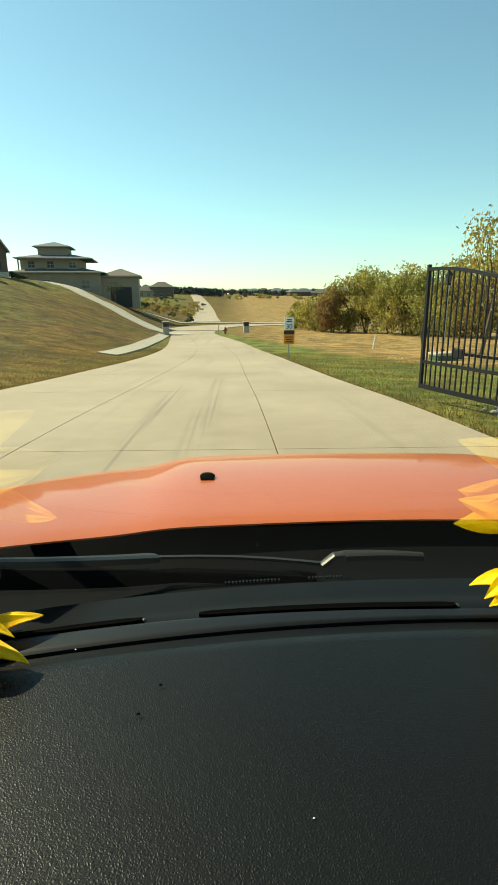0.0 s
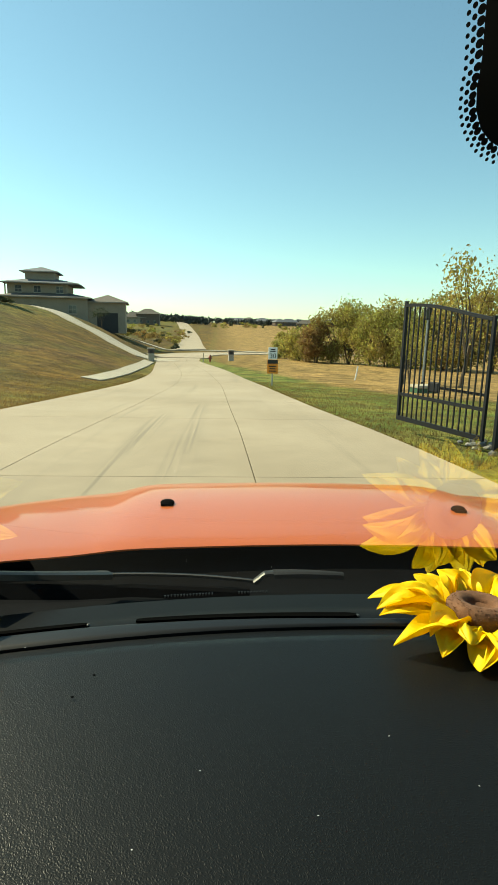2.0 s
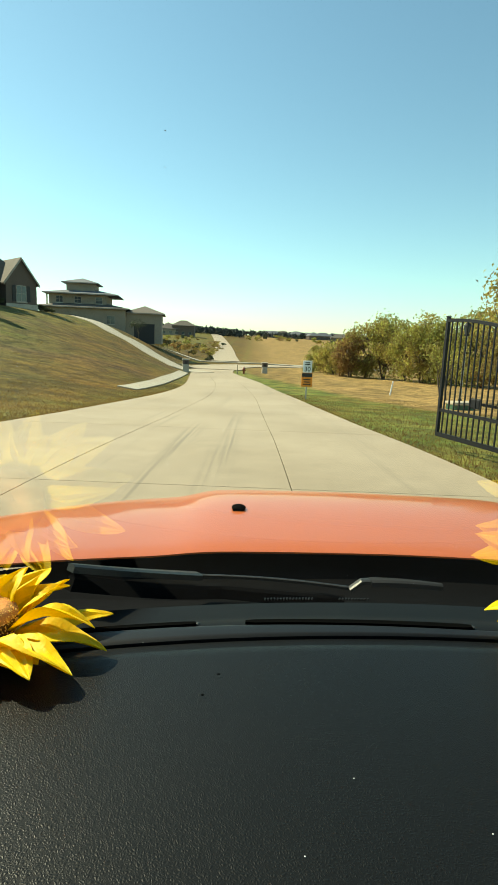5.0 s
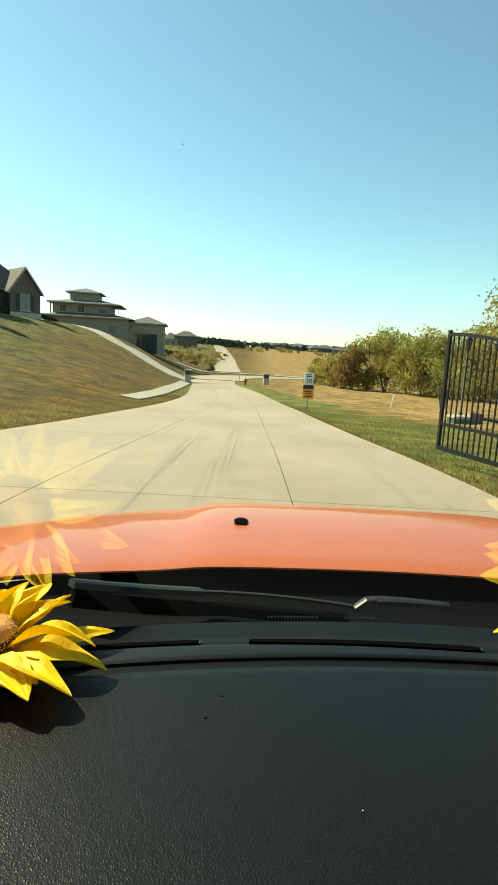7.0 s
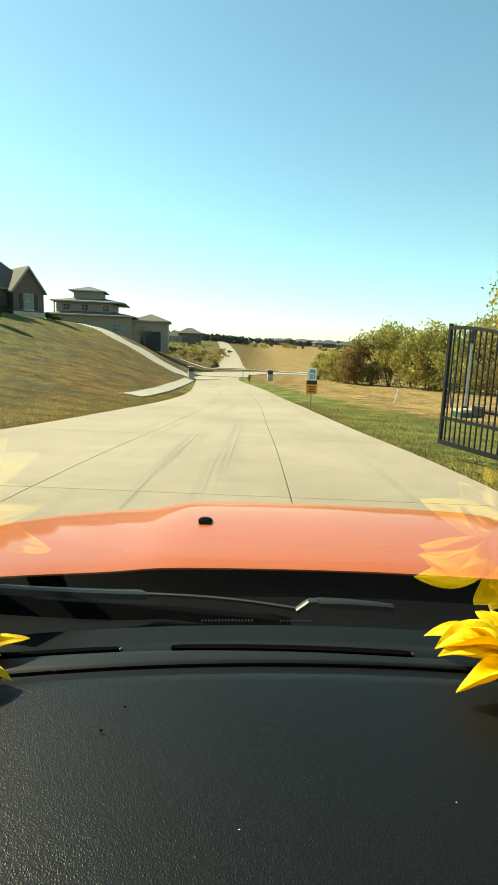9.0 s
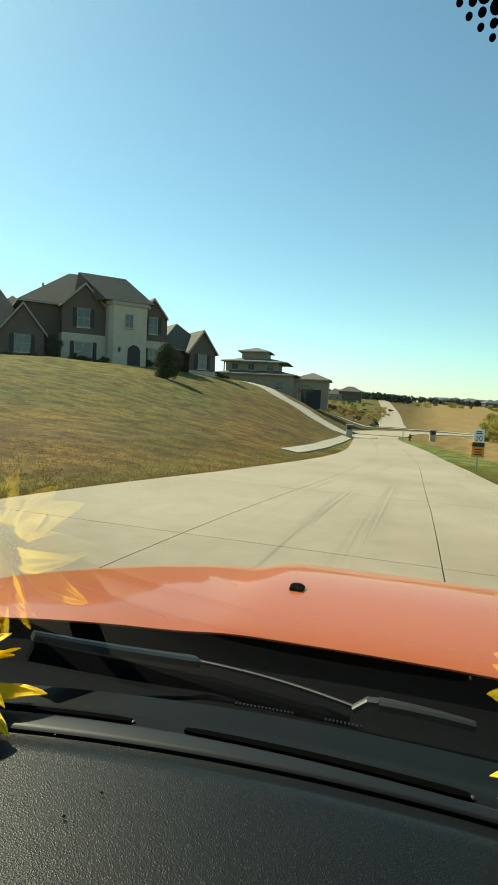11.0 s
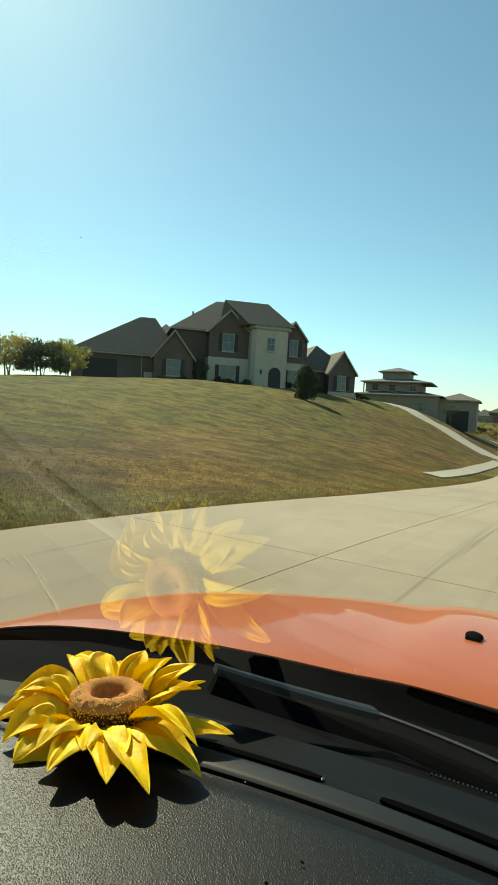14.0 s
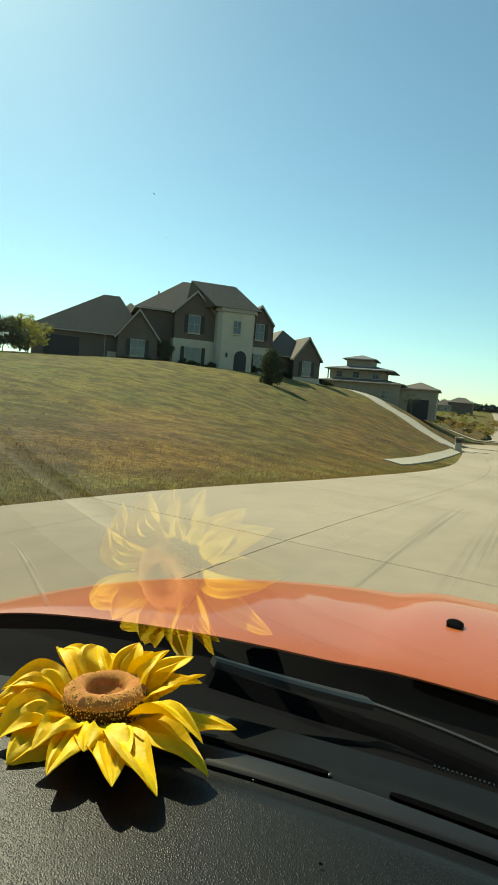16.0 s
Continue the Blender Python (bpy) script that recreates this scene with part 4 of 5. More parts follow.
def big_house():
    base = Vector((-34.6, 58.4, 4.77))
    h = tagged(empty("house", Matrix.Translation(base) @ Matrix.Rotation(radians(46), 4, 'Z') @ Matrix.Diagonal((1.05, 1.04, 1.09, 1))), "large brown brick house with cream stone entrance and hipped roofs", "house")
    # long low wing
    part("wall", boxed(-22.5, -8.6, 3, 19, -1.5, 2.9), M_brick, h, "brown brick wing wall")
    part("plinth", boxed(-14.3, -8.6, 2.85, 3.2, -1.5, 1.0), M_stone, h, "cream stone plinth")
    ridge_roof(h, (-22.95, -9.95, 2.55, 17.45), 2.95, (-14.8, -12.9, 8.6), 8.0)
    hip_roof(h, -14.5, -8.0, 7, 17, 4.4, 7.9)
    gable(h, -13.3, -8.8, 1.2, 8, -1.5, 2.9, 5.7, M_brick)
    window_unit(h, -11.05, 0.75, 1.5, 1.7, 1.2)
    part("garage_door", boxed(-21.2, -17.4, 2.93, 3.02, -0.3, 2.2), M_shutter, h, "dark garage door")
    part("downpipe", tubed((-14.6, 2.93, -1.2), (-14.6, 2.93, 2.9), 0.06), M_trim, h)
    # tall middle
    part("wall", boxed(-11.0, 6.0, 3.4, 15, -1.5, 6.4), M_brick, h, "brown brick two-storey wall")
    hip_roof(h, -11.0, 4.5, 3.4, 15.5, 6.4, 11.0)
    gable(h, -6.9, -2.1, 1.6, 9, 3.1, 6.3, 8.6, M_brick)
    part("stone_bay", boxed(-7.0, -2.0, 1.35, 4, -1.5, 3.2, bev=0.04), M_stone, h, "cream stone bay wall")
    window_unit(h, -4.6, 4.0, 1.3, 1.9, 1.6)
    window_unit(h, -4.6, 0.2, 1.9, 2.1, 1.35)
    # stone tower with a low roof
    ring = [(-2.1, 3.6), (-2.1, 0.2), (-1.7, -0.5), (2.0, -0.5), (2.4, 0.2), (2.4, 3.6)]
    part("tower", prism(bmesh.new(), ring, -1.5, 6.7), M_stone, h, "cream stone entrance tower")
    part("cornice", prism(bmesh.new(), [(x * 1.12, y - 0.2) for x, y in ring], 6.55, 6.95), M_trim, h)
    bm = bmesh.new()
    fl, fr2, br, bl, rr, rl = (bm.verts.new(p) for p in ((-2.7, -0.85, 6.95), (2.95, -0.85, 6.95), (2.95, 7.2, 6.95), (-5.0, 7.2, 6.95), (0.5, 3.2, 10.1), (-5.0, 3.2, 10.1)))
    bm.faces.new((fl, fr2, rr, rl)), bm.faces.new((fr2, br, rr)), bm.faces.new((br, bl, rl, rr)), bm.faces.new((fl, rl, bl)), bm.faces.new((fl, bl, br, fr2))
    bmesh.ops.recalc_face_normals(bm, faces=bm.faces)
    part("tower_roof", bm, M_roof, h)
    window_unit(h, 0.1, 4.2, 0.8, 1.4, -0.5, False)
    door = bmesh.new()
    arch = [(-0.75, -1.0), (0.75, -1.0), (0.75, 1.5)] + [(0.75 * math.cos(a), 1.5 + 0.75 * math.sin(a)) for a in [math.pi * i / 8 for i in range(1, 8)]] + [(-0.75, 1.5)]
    fr = [door.verts.new((x + 0.75, -0.55, z + 0.1)) for x, z in arch]
    bk = [door.verts.new((x + 0.75, 0.0, z + 0.1)) for x, z in arch]
    door.faces.new(fr), door.faces.new(bk)
    for i in range(len(arch)):
        door.faces.new((fr[i], fr[(i + 1) % len(arch)], bk[(i + 1) % len(arch)], bk[i]))
    bmesh.ops.recalc_face_normals(door, faces=door.faces)
    part("front_door", door, M_shutter, h, "dark arched front door")
    part("wall_lantern", boxed(-1.05, -0.85, -0.66, -0.5, 1.5, 2.0, bev=0.03), M_black, h)
    # right gable and stone bay
    gable(h, 2.2, 5.2, 1.9, 9, 3.1, 6.2, 8.0, M_brick)
    part("stone_bay", boxed(2.15, 5.3, 1.6, 4, -1.5, 3.2, bev=0.04), M_stone, h, "cream stone bay wall")
    window_unit(h, 3.7, 4.1, 1.0, 1.8, 1.9)
    window_unit(h, 3.7, 0.2, 1.2, 2.1, 1.6)
    # far wing
    part("wall", boxed(6.0, 13.0, 6.0, 17, -1.5, 2.9), M_brick, h, "brown brick end wing")
    hip_roof(h, 6.0, 13.0, 6.0, 17, 2.95, 6.6, along_x=False)
    gable(h, 9.5, 13.2, 4.2, 9, -1.5, 2.8, 5.3, M_brick)
    window_unit(h, 11.3, 0.6, 1.1, 1.7, 4.2)
    part("plinth", boxed(9.45, 13.25, 4.1, 4.3, -1.5, 0.3), M_stone, h)
    # roof vents and flue
    for x, y, z in ((-17, 8, 6.2), (-15.5, 7, 6.0), (-20, 5.5, 4.4), (-18, 6, 5.2), (-10.5, 7, 6.9)):
        part("roof_vent", tubed((x, y, z - 1.0), (x, y, z - 0.15), 0.16, 0.16), M_trim, h)
    part("flue", tubed((-8.2, 8, 7.4), (-8.2, 8, 9.2), 0.12, 0.12), M_trim, h)
    return h, base


HOUSE, HOUSE_AT = big_house()


def tier_house():
    ang, D = radians(16.2), 112.0
    base = Vector((-math.sin(ang) * D, math.cos(ang) * D, 0))
    base.z = land(base.x, base.y) - 0.3
    h = tagged(empty("tiered_house", Matrix.Translation(base) @ Matrix.Rotation(radians(8), 4, 'Z')), "distant tan house with three tiers of low hipped roofs", "house")
    part("wall", boxed(-10, 6, 0, 14, -3, 3.6), M_tan, h)
    hip_roof(h, -10, 6, 0, 14, 3.6, 5.2, 0.8, mat=M_roof)
    part("upper_wall", boxed(-9, 2, 3, 13, 3.8, 6.3), M_tan, h)
    hip_roof(h, -9, 3.5, 2.5, 13, 6.3, 7.6, 0.9, mat=M_roofb)
    part("top_wall", boxed(-6, -0.5, 5, 11, 6.6, 8.6), M_tan, h)
    hip_roof(h, -6, -0.5, 5, 11, 8.6, 9.7, 0.8, mat=M_roofb)
    part("garage", boxed(6, 13, 1, 11, -3, 3.0), M_tan, h)
    hip_roof(h, 6, 13, 1, 11, 3.0, 4.6, 0.6, mat=M_roof)
    part("garage_door", boxed(7.6, 11.6, 0.93, 1.02, -3, 0.9), M_shutter, h, "dark garage door")
    for x in (-7.5, -4, 3.2):
        window_unit(h, x, 0.6, 1.4, 1.5, 0, False)
    for x in (-7, -3.5, 0.6):
        window_unit(h, x, 4.5, 1.2, 1.2, 3, False)
    for x in (-9.6, -8.4):
        part("porch_post", tubed((x, 4, -1), (x, 4, 6.1), 0.14), M_trim, h)


tier_house()


# ---- trees and shrubs ----
def leafy(bm, centre, rx, rz, n, size, rnd):
    """n small leaf sprays in an uneven cloud."""
    for i in range(n):
        d = Vector((rnd.gauss(0, 1), rnd.gauss(0, 1), rnd.gauss(0, 1))).normalized()
        r = rnd.uniform(0.35, 1.05) * (0.8 + 0.35 * noise.noise(d * 2.3 + centre))
        p = centre + Vector((d.x * rx * r, d.y * rx * r, d.z * rz * r))
        q = Euler((rnd.uniform(0, 6.3), rnd.uniform(0, 6.3), rnd.uniform(0, 6.3))).to_matrix()
        s = size * rnd.uniform(0.6, 1.3)
        a, b, c, e = (p + q @ Vector(v) * s for v in ((-0.5, 0, 0), (0, 0.28, 0.08), (0.55, 0, 0), (0, -0.28, 0.08)))
        bm.faces.new([bm.verts.new(v) for v in (a, b, c, e)])


def tree(x, y, height, spread, mat, seed, label, clumps=13, leaves=170, leaf=0.30, trunks=1, name="tree", base=None, low=0.25, group="", taper=0.0):
    rnd = random.Random(seed)
    z = land(x, y) - 0.1 if base is None else base
    t = tagged(empty(name, pose(x, y, z)), label, "tree" if name == "tree" else "shrub", group=group)
    wood, crown = bmesh.new(), bmesh.new()
    for k in range(trunks):
        lean = Vector((rnd.uniform(-.3, .3), rnd.uniform(-.3, .3), 0)) * (0.5 if trunks == 1 else 1.0)
        p0 = Vector((rnd.uniform(-.2, .2) * (trunks - 1), rnd.uniform(-.2, .2) * (trunks - 1), 0))
        p1 = p0 + lean * height * 0.3 + Vector((0, 0, height * 0.35))
        tube(wood, p0, p1, 0.014 * height, 0.010 * height, 7)
        for c in range(max(3, clumps // trunks)):
            a = rnd.uniform(0, 6.283)
            r = spread * rnd.uniform(0.15, 0.85)
            e = Vector((math.cos(a) * r, math.sin(a) * r, height * (low + (0.88 - low) * rnd.random() ** 0.8 * (1 - 0.35 * (r / spread)))))
            e.x, e.y = (q * (1 - taper * e.z / height) for q in (e.x, e.y))
            start = p0.lerp(p1, rnd.uniform(0.45, 1.0))
            mid = start.lerp(e, 0.5) + Vector((0, 0, 0.05 * height))
            tube(wood, start, mid, 0.006 * height, 0.004 * height, 5)
            tube(wood, mid, e, 0.004 * height, 0.0015 * height, 5)
            leafy(crown, e, spread * rnd.uniform(0.36, 0.56), height * rnd.uniform(0.12, 0.20), leaves, leaf, rnd)
    part("trunk", wood, M_bark, t, "brown branching trunk")
    part("crown", crown, mat, t, "uneven leafy crown")
    return t


WOODS = "row of trees beside the road"
for i, (az, D, hgt, sp, mat, lab) in enumerate((
        (8.6, 78, 5.2, 2.7, M_leaf, "bushy olive green tree"), (10.2, 73, 6.0, 2.6, M_leafr, "russet and olive tree"), (11.8, 74, 8.0, 2.9, M_leaf, "olive green autumn tree"),
        (13.7, 72, 8.6, 3.0, M_leaf, "yellow green autumn tree"), (15.5, 70, 8.8, 2.9, M_leaf, "tall olive green tree"), (17.3, 66, 8.0, 2.9, M_leaf, "thin olive tree with bare twigs"),
        (19.0, 67, 9.0, 3.2, M_leaf, "olive green autumn tree"), (20.8, 64, 8.6, 3.2, M_leaf, "russet autumn tree in thin leaf"), (22.8, 62, 9.0, 3.4, M_leaf, "tall olive green tree"), (25.0, 60, 8.4, 3.2, M_leafr, "russet autumn tree in thin leaf"),
        (27.2, 60, 8.6, 3.2, M_leaf, "tall olive green tree"), (7.0, 90, 4.2, 2.6, M_leaf, "low bushy olive tree"))):
    a = radians(az)
    tree(math.sin(a) * D, math.cos(a) * D, hgt * 1.12, sp * 1.2, mat, 40 + i, lab, 30, 150, 0.31, 2 if i % 3 else 3, group=WOODS, low=0.06)
tree(11.8, 33.2, 4.6, 1.7, M_leaf, 77, "young spreading tree with several stems and yellow leaves", 15, 70, 0.17, 3, low=0.35)
tree(14.2, 31, 8.6, 2.4, M_leaf, 78, "tall tree with sparse yellow green leaves", 14, 110, 0.22, 1, low=0.4)

# shrubs before the house and small trees on the hill
ang = radians(26.6)
tree(-math.sin(ang) * 52, math.cos(ang) * 52, 3.9, 1.25, M_leafd, 90, "dense dark green tapering shrub on the slope", 60, 200, 0.17, 1, name="shrub", low=0.05, taper=0.75)
hm = HOUSE.matrix_basis
for i, (u, v, hh, ss) in enumerate(((-7.8, 1.0, 3.6, 1.3), (-5.6, 0.4, 1.2, 0.8), (-4.2, 0.4, 1.3, 0.9), (-2.6, 0.2, 1.2, 0.8), (3.0, 0.8, 1.2, 0.7), (4.6, 0.9, 1.2, 0.8), (7.0, 4.0, 3.6, 1.2), (8.6, 4.4, 1.3, 0.8), (14.0, 5.0, 1.2, 0.9), (15.6, 6, 1.0, 0.9), (-12.5, 0.4, 0.8, 0.8), (-9.8, 0.4, 0.9, 0.8))):
    p = hm @ Vector((u, v, 0))
    tree(p.x, p.y, hh, ss, M_leafd, 100 + i, "dark green shrub beside the house wall", 10, 130, 0.18, 1, name="shrub", low=0.2, group="shrubs round the house")
for az, D, hh, ss, mat, lab in ((50.8, 58, 4.4, 2.4, M_leaf, "leafy olive small tree on the hill"), (53.6, 56, 4.2, 2.8, M_leafd, "dark leafy small tree on the hill"), (56.5, 55, 5.6, 2.8, M_leaf, "pale leafy small tree on the hill"), (53.4, 53, 3.4, 2.4, M_leafd, "dark bushy thicket on the hill"), (64, 52, 6, 3, M_leaf, "bushy olive tree on the hill"), (66, 48, 5, 3, M_leafd, "dark bushy thicket on the hill")):
    a = radians(az)
    tree(-math.sin(a) * D, math.cos(a) * D, hh, ss, mat, int(az * 7), lab, 18, 150, 0.24, 3, low=0.12)
tree(-19.5, 93, 4.2, 1.5, M_leafd, 210, "young tree beside the driveway", 8, 60, 0.2, 1, low=0.45)
rnd = random.Random(5)
for i in range(40):
    y = rnd.uniform(125, 330)
    x = -y * math.tan(radians(rnd.uniform(2.6, 11)))
    hh = rnd.uniform(1.6, 3.8)
    tree(x, y, hh, hh * 0.7, rnd.choice((M_leafr, M_leafd, M_leaf)), 300 + i, "low scrub bush on the far slope", 7, 55, 0.4, 1, name="shrub", low=0.15, group="scrub on the far slope")


for i in range(16):
    y = rnd.uniform(330, 440)
    x = y * math.tan(radians((-0.5, 0.4, 1.2, 2.6, 3.0, 3.5, 4.6, 6.2, 6.8, 8.2, 9.4, 10.1, 11.5, 12.4, 14.0, 15.2)[i]))
    hh = rnd.uniform(3.0, 5.5)
    tree(x, y, hh, hh * 0.7, rnd.choice((M_leafr, M_leaf, M_leafd)), 360 + i, "rounded dark tree high in the far field", 9, 70, 0.55, 1, low=0.15, group="trees in the far field")


def woods(name, az0, az1, D, hgt, n, seed, mat):
    """A far belt of trees: many small leaf sprays over bumps."""
    rnd = random.Random(seed)
    bm = bmesh.new()
    for i in range(n):
        a = radians(rnd.uniform(az0, az1))
        d = D * rnd.uniform(0.92, 1.1)
        x, y = -math.sin(a) * d, math.cos(a) * d
        leafy(bm, Vector((x, y, land(x, y) + hgt * 0.45)), hgt * 0.75, hgt * rnd.uniform(0.4, 0.62), 34, hgt * 0.42, rnd)
    tagged(part(name, bm, mat), "distant belt of dark trees", "woods", kind="stuff")


woods("woods_far", -45, 62, 900, 9, 520, 1, M_far)
woods("woods_middle", -34, 1, 540, 6.5, 150, 2, M_far)
woods("woods_left", 1, 12, 470, 6.5, 110, 4, M_far)

# far houses along the skyline
rnd = random.Random(11)
for i in range(16):
    az = (8.6, 7.3, -16, -18, -1.5, -3.0, -4.4, -5.6, -7.4, -9.0, -2.2, -6.4, -8.2, -11, -14, -12.5)[i]
    D = 350 if az > 1 else rnd.uniform(450, 620)
    a = radians(az)
    x, y = -math.sin(a) * D, math.cos(a) * D
    w, hh = rnd.uniform(11, 17), (6.8 if i == 1 else rnd.uniform(3.2, 5.2))
    h = tagged(empty("far_house", Matrix.Translation((x, y, land(x, y) - 0.2)) @ Matrix.Rotation(rnd.uniform(-.3, .3), 4, 'Z')), "distant suburban house with a hipped roof", "house", group="houses on the skyline")
    part("wall", boxed(-w / 2, w / 2, 0, 10, -2, hh), rnd.choice((M_brick, M_tan, M_brick)), h)
    hip_roof(h, -w / 2, w / 2, 0, 10, hh, hh + 3.2, 0.6, mat=rnd.choice((M_roofb, M_roof)))
    for x in (-w * 0.3, 0, w * 0.3):
        window_unit(h, x, 1.2, 1.6, 1.6, 0, False)


# ---- roadside things ----
def mailbox(x, y, turn=0):
    m = tagged(empty("mailbox", Matrix.Translation((x, y, land(x, y) - 0.05)) @ Matrix.Rotation(turn, 4, 'Z')), "brick mailbox pillar with a stone cap beside the road", "mailbox", group="mailbox pillars")
    part("pillar", boxed(-0.32, 0.32, -0.32, 0.32, 0, 0.85, bev=0.02), M_stone, m, "pale stone pillar")
    part("upper_pillar", boxed(-0.33, 0.33, -0.33, 0.33, 0.85, 1.32, bev=0.02), M_brick, m, "brown brick upper part")
    part("cap", boxed(-0.38, 0.38, -0.38, 0.38, 1.32, 1.42, bev=0.02), M_stone, m)
    part("mailbox_door", boxed(-0.16, 0.16, -0.36, -0.32, 0.92, 1.18, bev=0.01), M_black, m)


mailbox(-7.2, 58.5, 0.2)
mailbox(1.5, 68, 0.1)


def signpost():
    x, y = 2.75, 27.6
    s = tagged(empty("speed_sign", Matrix.Translation((x, y, land(x, y) - 0.05)) @ Matrix.Rotation(radians(5), 4, 'Z')), "white speed limit sign over an orange sign on a steel post", "sign")
    part("post", boxed(-0.03, 0.03, -0.02, 0.02, 0, 1.9), M_galv, s, "grey steel post")
    white = part("speed_plate", boxed(-0.23, 0.23, -0.045, -0.025, 1.42, 2.02, bev=0.008), M_white, s, "white plate with a speed limit")
    org = part("orange_plate", boxed(-0.28, 0.28, -0.05, -0.03, 0.70, 1.40, bev=0.008), M_orange, s, "orange plate with a dark head band")
    part("head_band", boxed(-0.27, 0.27, -0.058, -0.052, 1.20, 1.39), M_black, org)
    for i, w in enumerate((0.19, 0.15, 0.19)):
        part("text_bar", boxed(-w, w, -0.058, -0.052, 0.80 + 0.12 * i, 0.85 + 0.12 * i), M_black, org)
    for i, w in enumerate((0.14, 0.12)):
        part("text_bar", boxed(-w, w, -0.053, -0.047, 1.80 + 0.09 * i, 1.85 + 0.09 * i), M_black, white)
    cu = bpy.data.curves.new("digits", 'FONT')
    cu.body, cu.size, cu.align_x, cu.extrude = "30", 0.34, 'CENTER', 0.003
    ob = new("digits", cu)
    dg = bpy.context.evaluated_depsgraph_get()
    me = bpy.data.meshes.new_from_object(ob.evaluated_get(dg))
    bpy.data.objects.remove(ob)
    me.materials.clear()
    me.materials.append(M_black)
    d = new("digits", me)
    d.parent = white
    d.matrix_basis = pose(0, -0.052, 1.48, 90, 0, 0)


signpost()


def street_lamp(x, y):
    l = tagged(empty("street_lamp", pose(x, y, land(x, y) - 0.05)), "black street lamp with a lantern head on the grass", "street lamp")
    part("pole", tubed((0, 0, 0), (0, 0, 3.7), 0.065, 0.05, 12), M_galv, l, "slender grey pole")
    part("base", tubed((0, 0, 0), (0, 0, 0.5), 0.13, 0.09, 12), M_iron, l)
    head = part("lantern", tubed((0, 0, 3.72), (0, 0, 4.12), 0.11, 0.19, 8), M_window, l, "glass lantern")
    part("lantern_cap", tubed((0, 0, 4.12), (0, 0, 4.34), 0.24, 0.03, 8), M_iron, head, "dark lantern cap")
    part("lantern_ring", tubed((0, 0, 3.64), (0, 0, 3.73), 0.14, 0.14, 8), M_iron, head)


street_lamp(10.6, 27.5)


def utility_box(x, y):
    b = tagged(empty("utility_box", pose(x, y, land(x, y) - 0.03, 0, 0, 12)), "low green utility box with a pale lid on the grass", "utility box")
    part("body", boxed(-0.55, 0.55, -0.4, 0.4, 0, 0.28, bev=0.03), M_green, b)
    part("lid", boxed(-0.6, 0.6, -0.45, 0.45, 0.28, 0.42, bev=0.04), M_oldconc, b, "pale lid")


utility_box(10.1, 26.0)


def hydrant(x, y):
    h = tagged(empty("fire_hydrant", pose(x, y, land(x, y) - 0.02)), "small red brown fire hydrant at the grass tip", "fire hydrant")
    part("barrel", tubed((0, 0, 0), (0, 0, 0.6), 0.12, 0.11, 12), M_rust, h)
    part("bonnet_cap", tubed((0, 0, 0.6), (0, 0, 0.8), 0.15, 0.04, 12), M_rust, h)
    part("side_outlet", tubed((-0.24, 0, 0.45), (0.24, 0, 0.45), 0.06, 0.06, 10), M_rust, h)


hydrant(-1.0, 62.5)
tagged(part("marker_post", tubed((-1.7, 61.0, land(-1.7, 61)), (-1.7, 61, land(-1.7, 61) + 1.0), 0.05, 0.05), M_oldconc), "pale slim marker post", "post")
tagged(part("marker_post", tubed((9.4, 36.8, land(9.4, 36.8) - .05), (9.55, 36.8, land(9.4, 36.8) + 0.95), 0.05, 0.05), M_white), "white leaning marker post in the grass", "post")
bs = tagged(empty("yard_sign", pose(-9.6, 4.6, land(-9.6, 4.6), 0, 0, 60)), "small blue yard sign on the hill grass", "sign")
part("plate", boxed(-0.3, 0.3, -0.02, 0.02, 0.35, 0.8, bev=0.01), M_blue, bs)
part("plate_panel", boxed(-0.22, 0.22, -0.03, -0.022, 0.42, 0.58), M_white, bs)
for s in (-0.25, 0.25):
    part("stake", tubed((s, 0, 0), (s, 0, 0.4), 0.012), M_galv, bs)


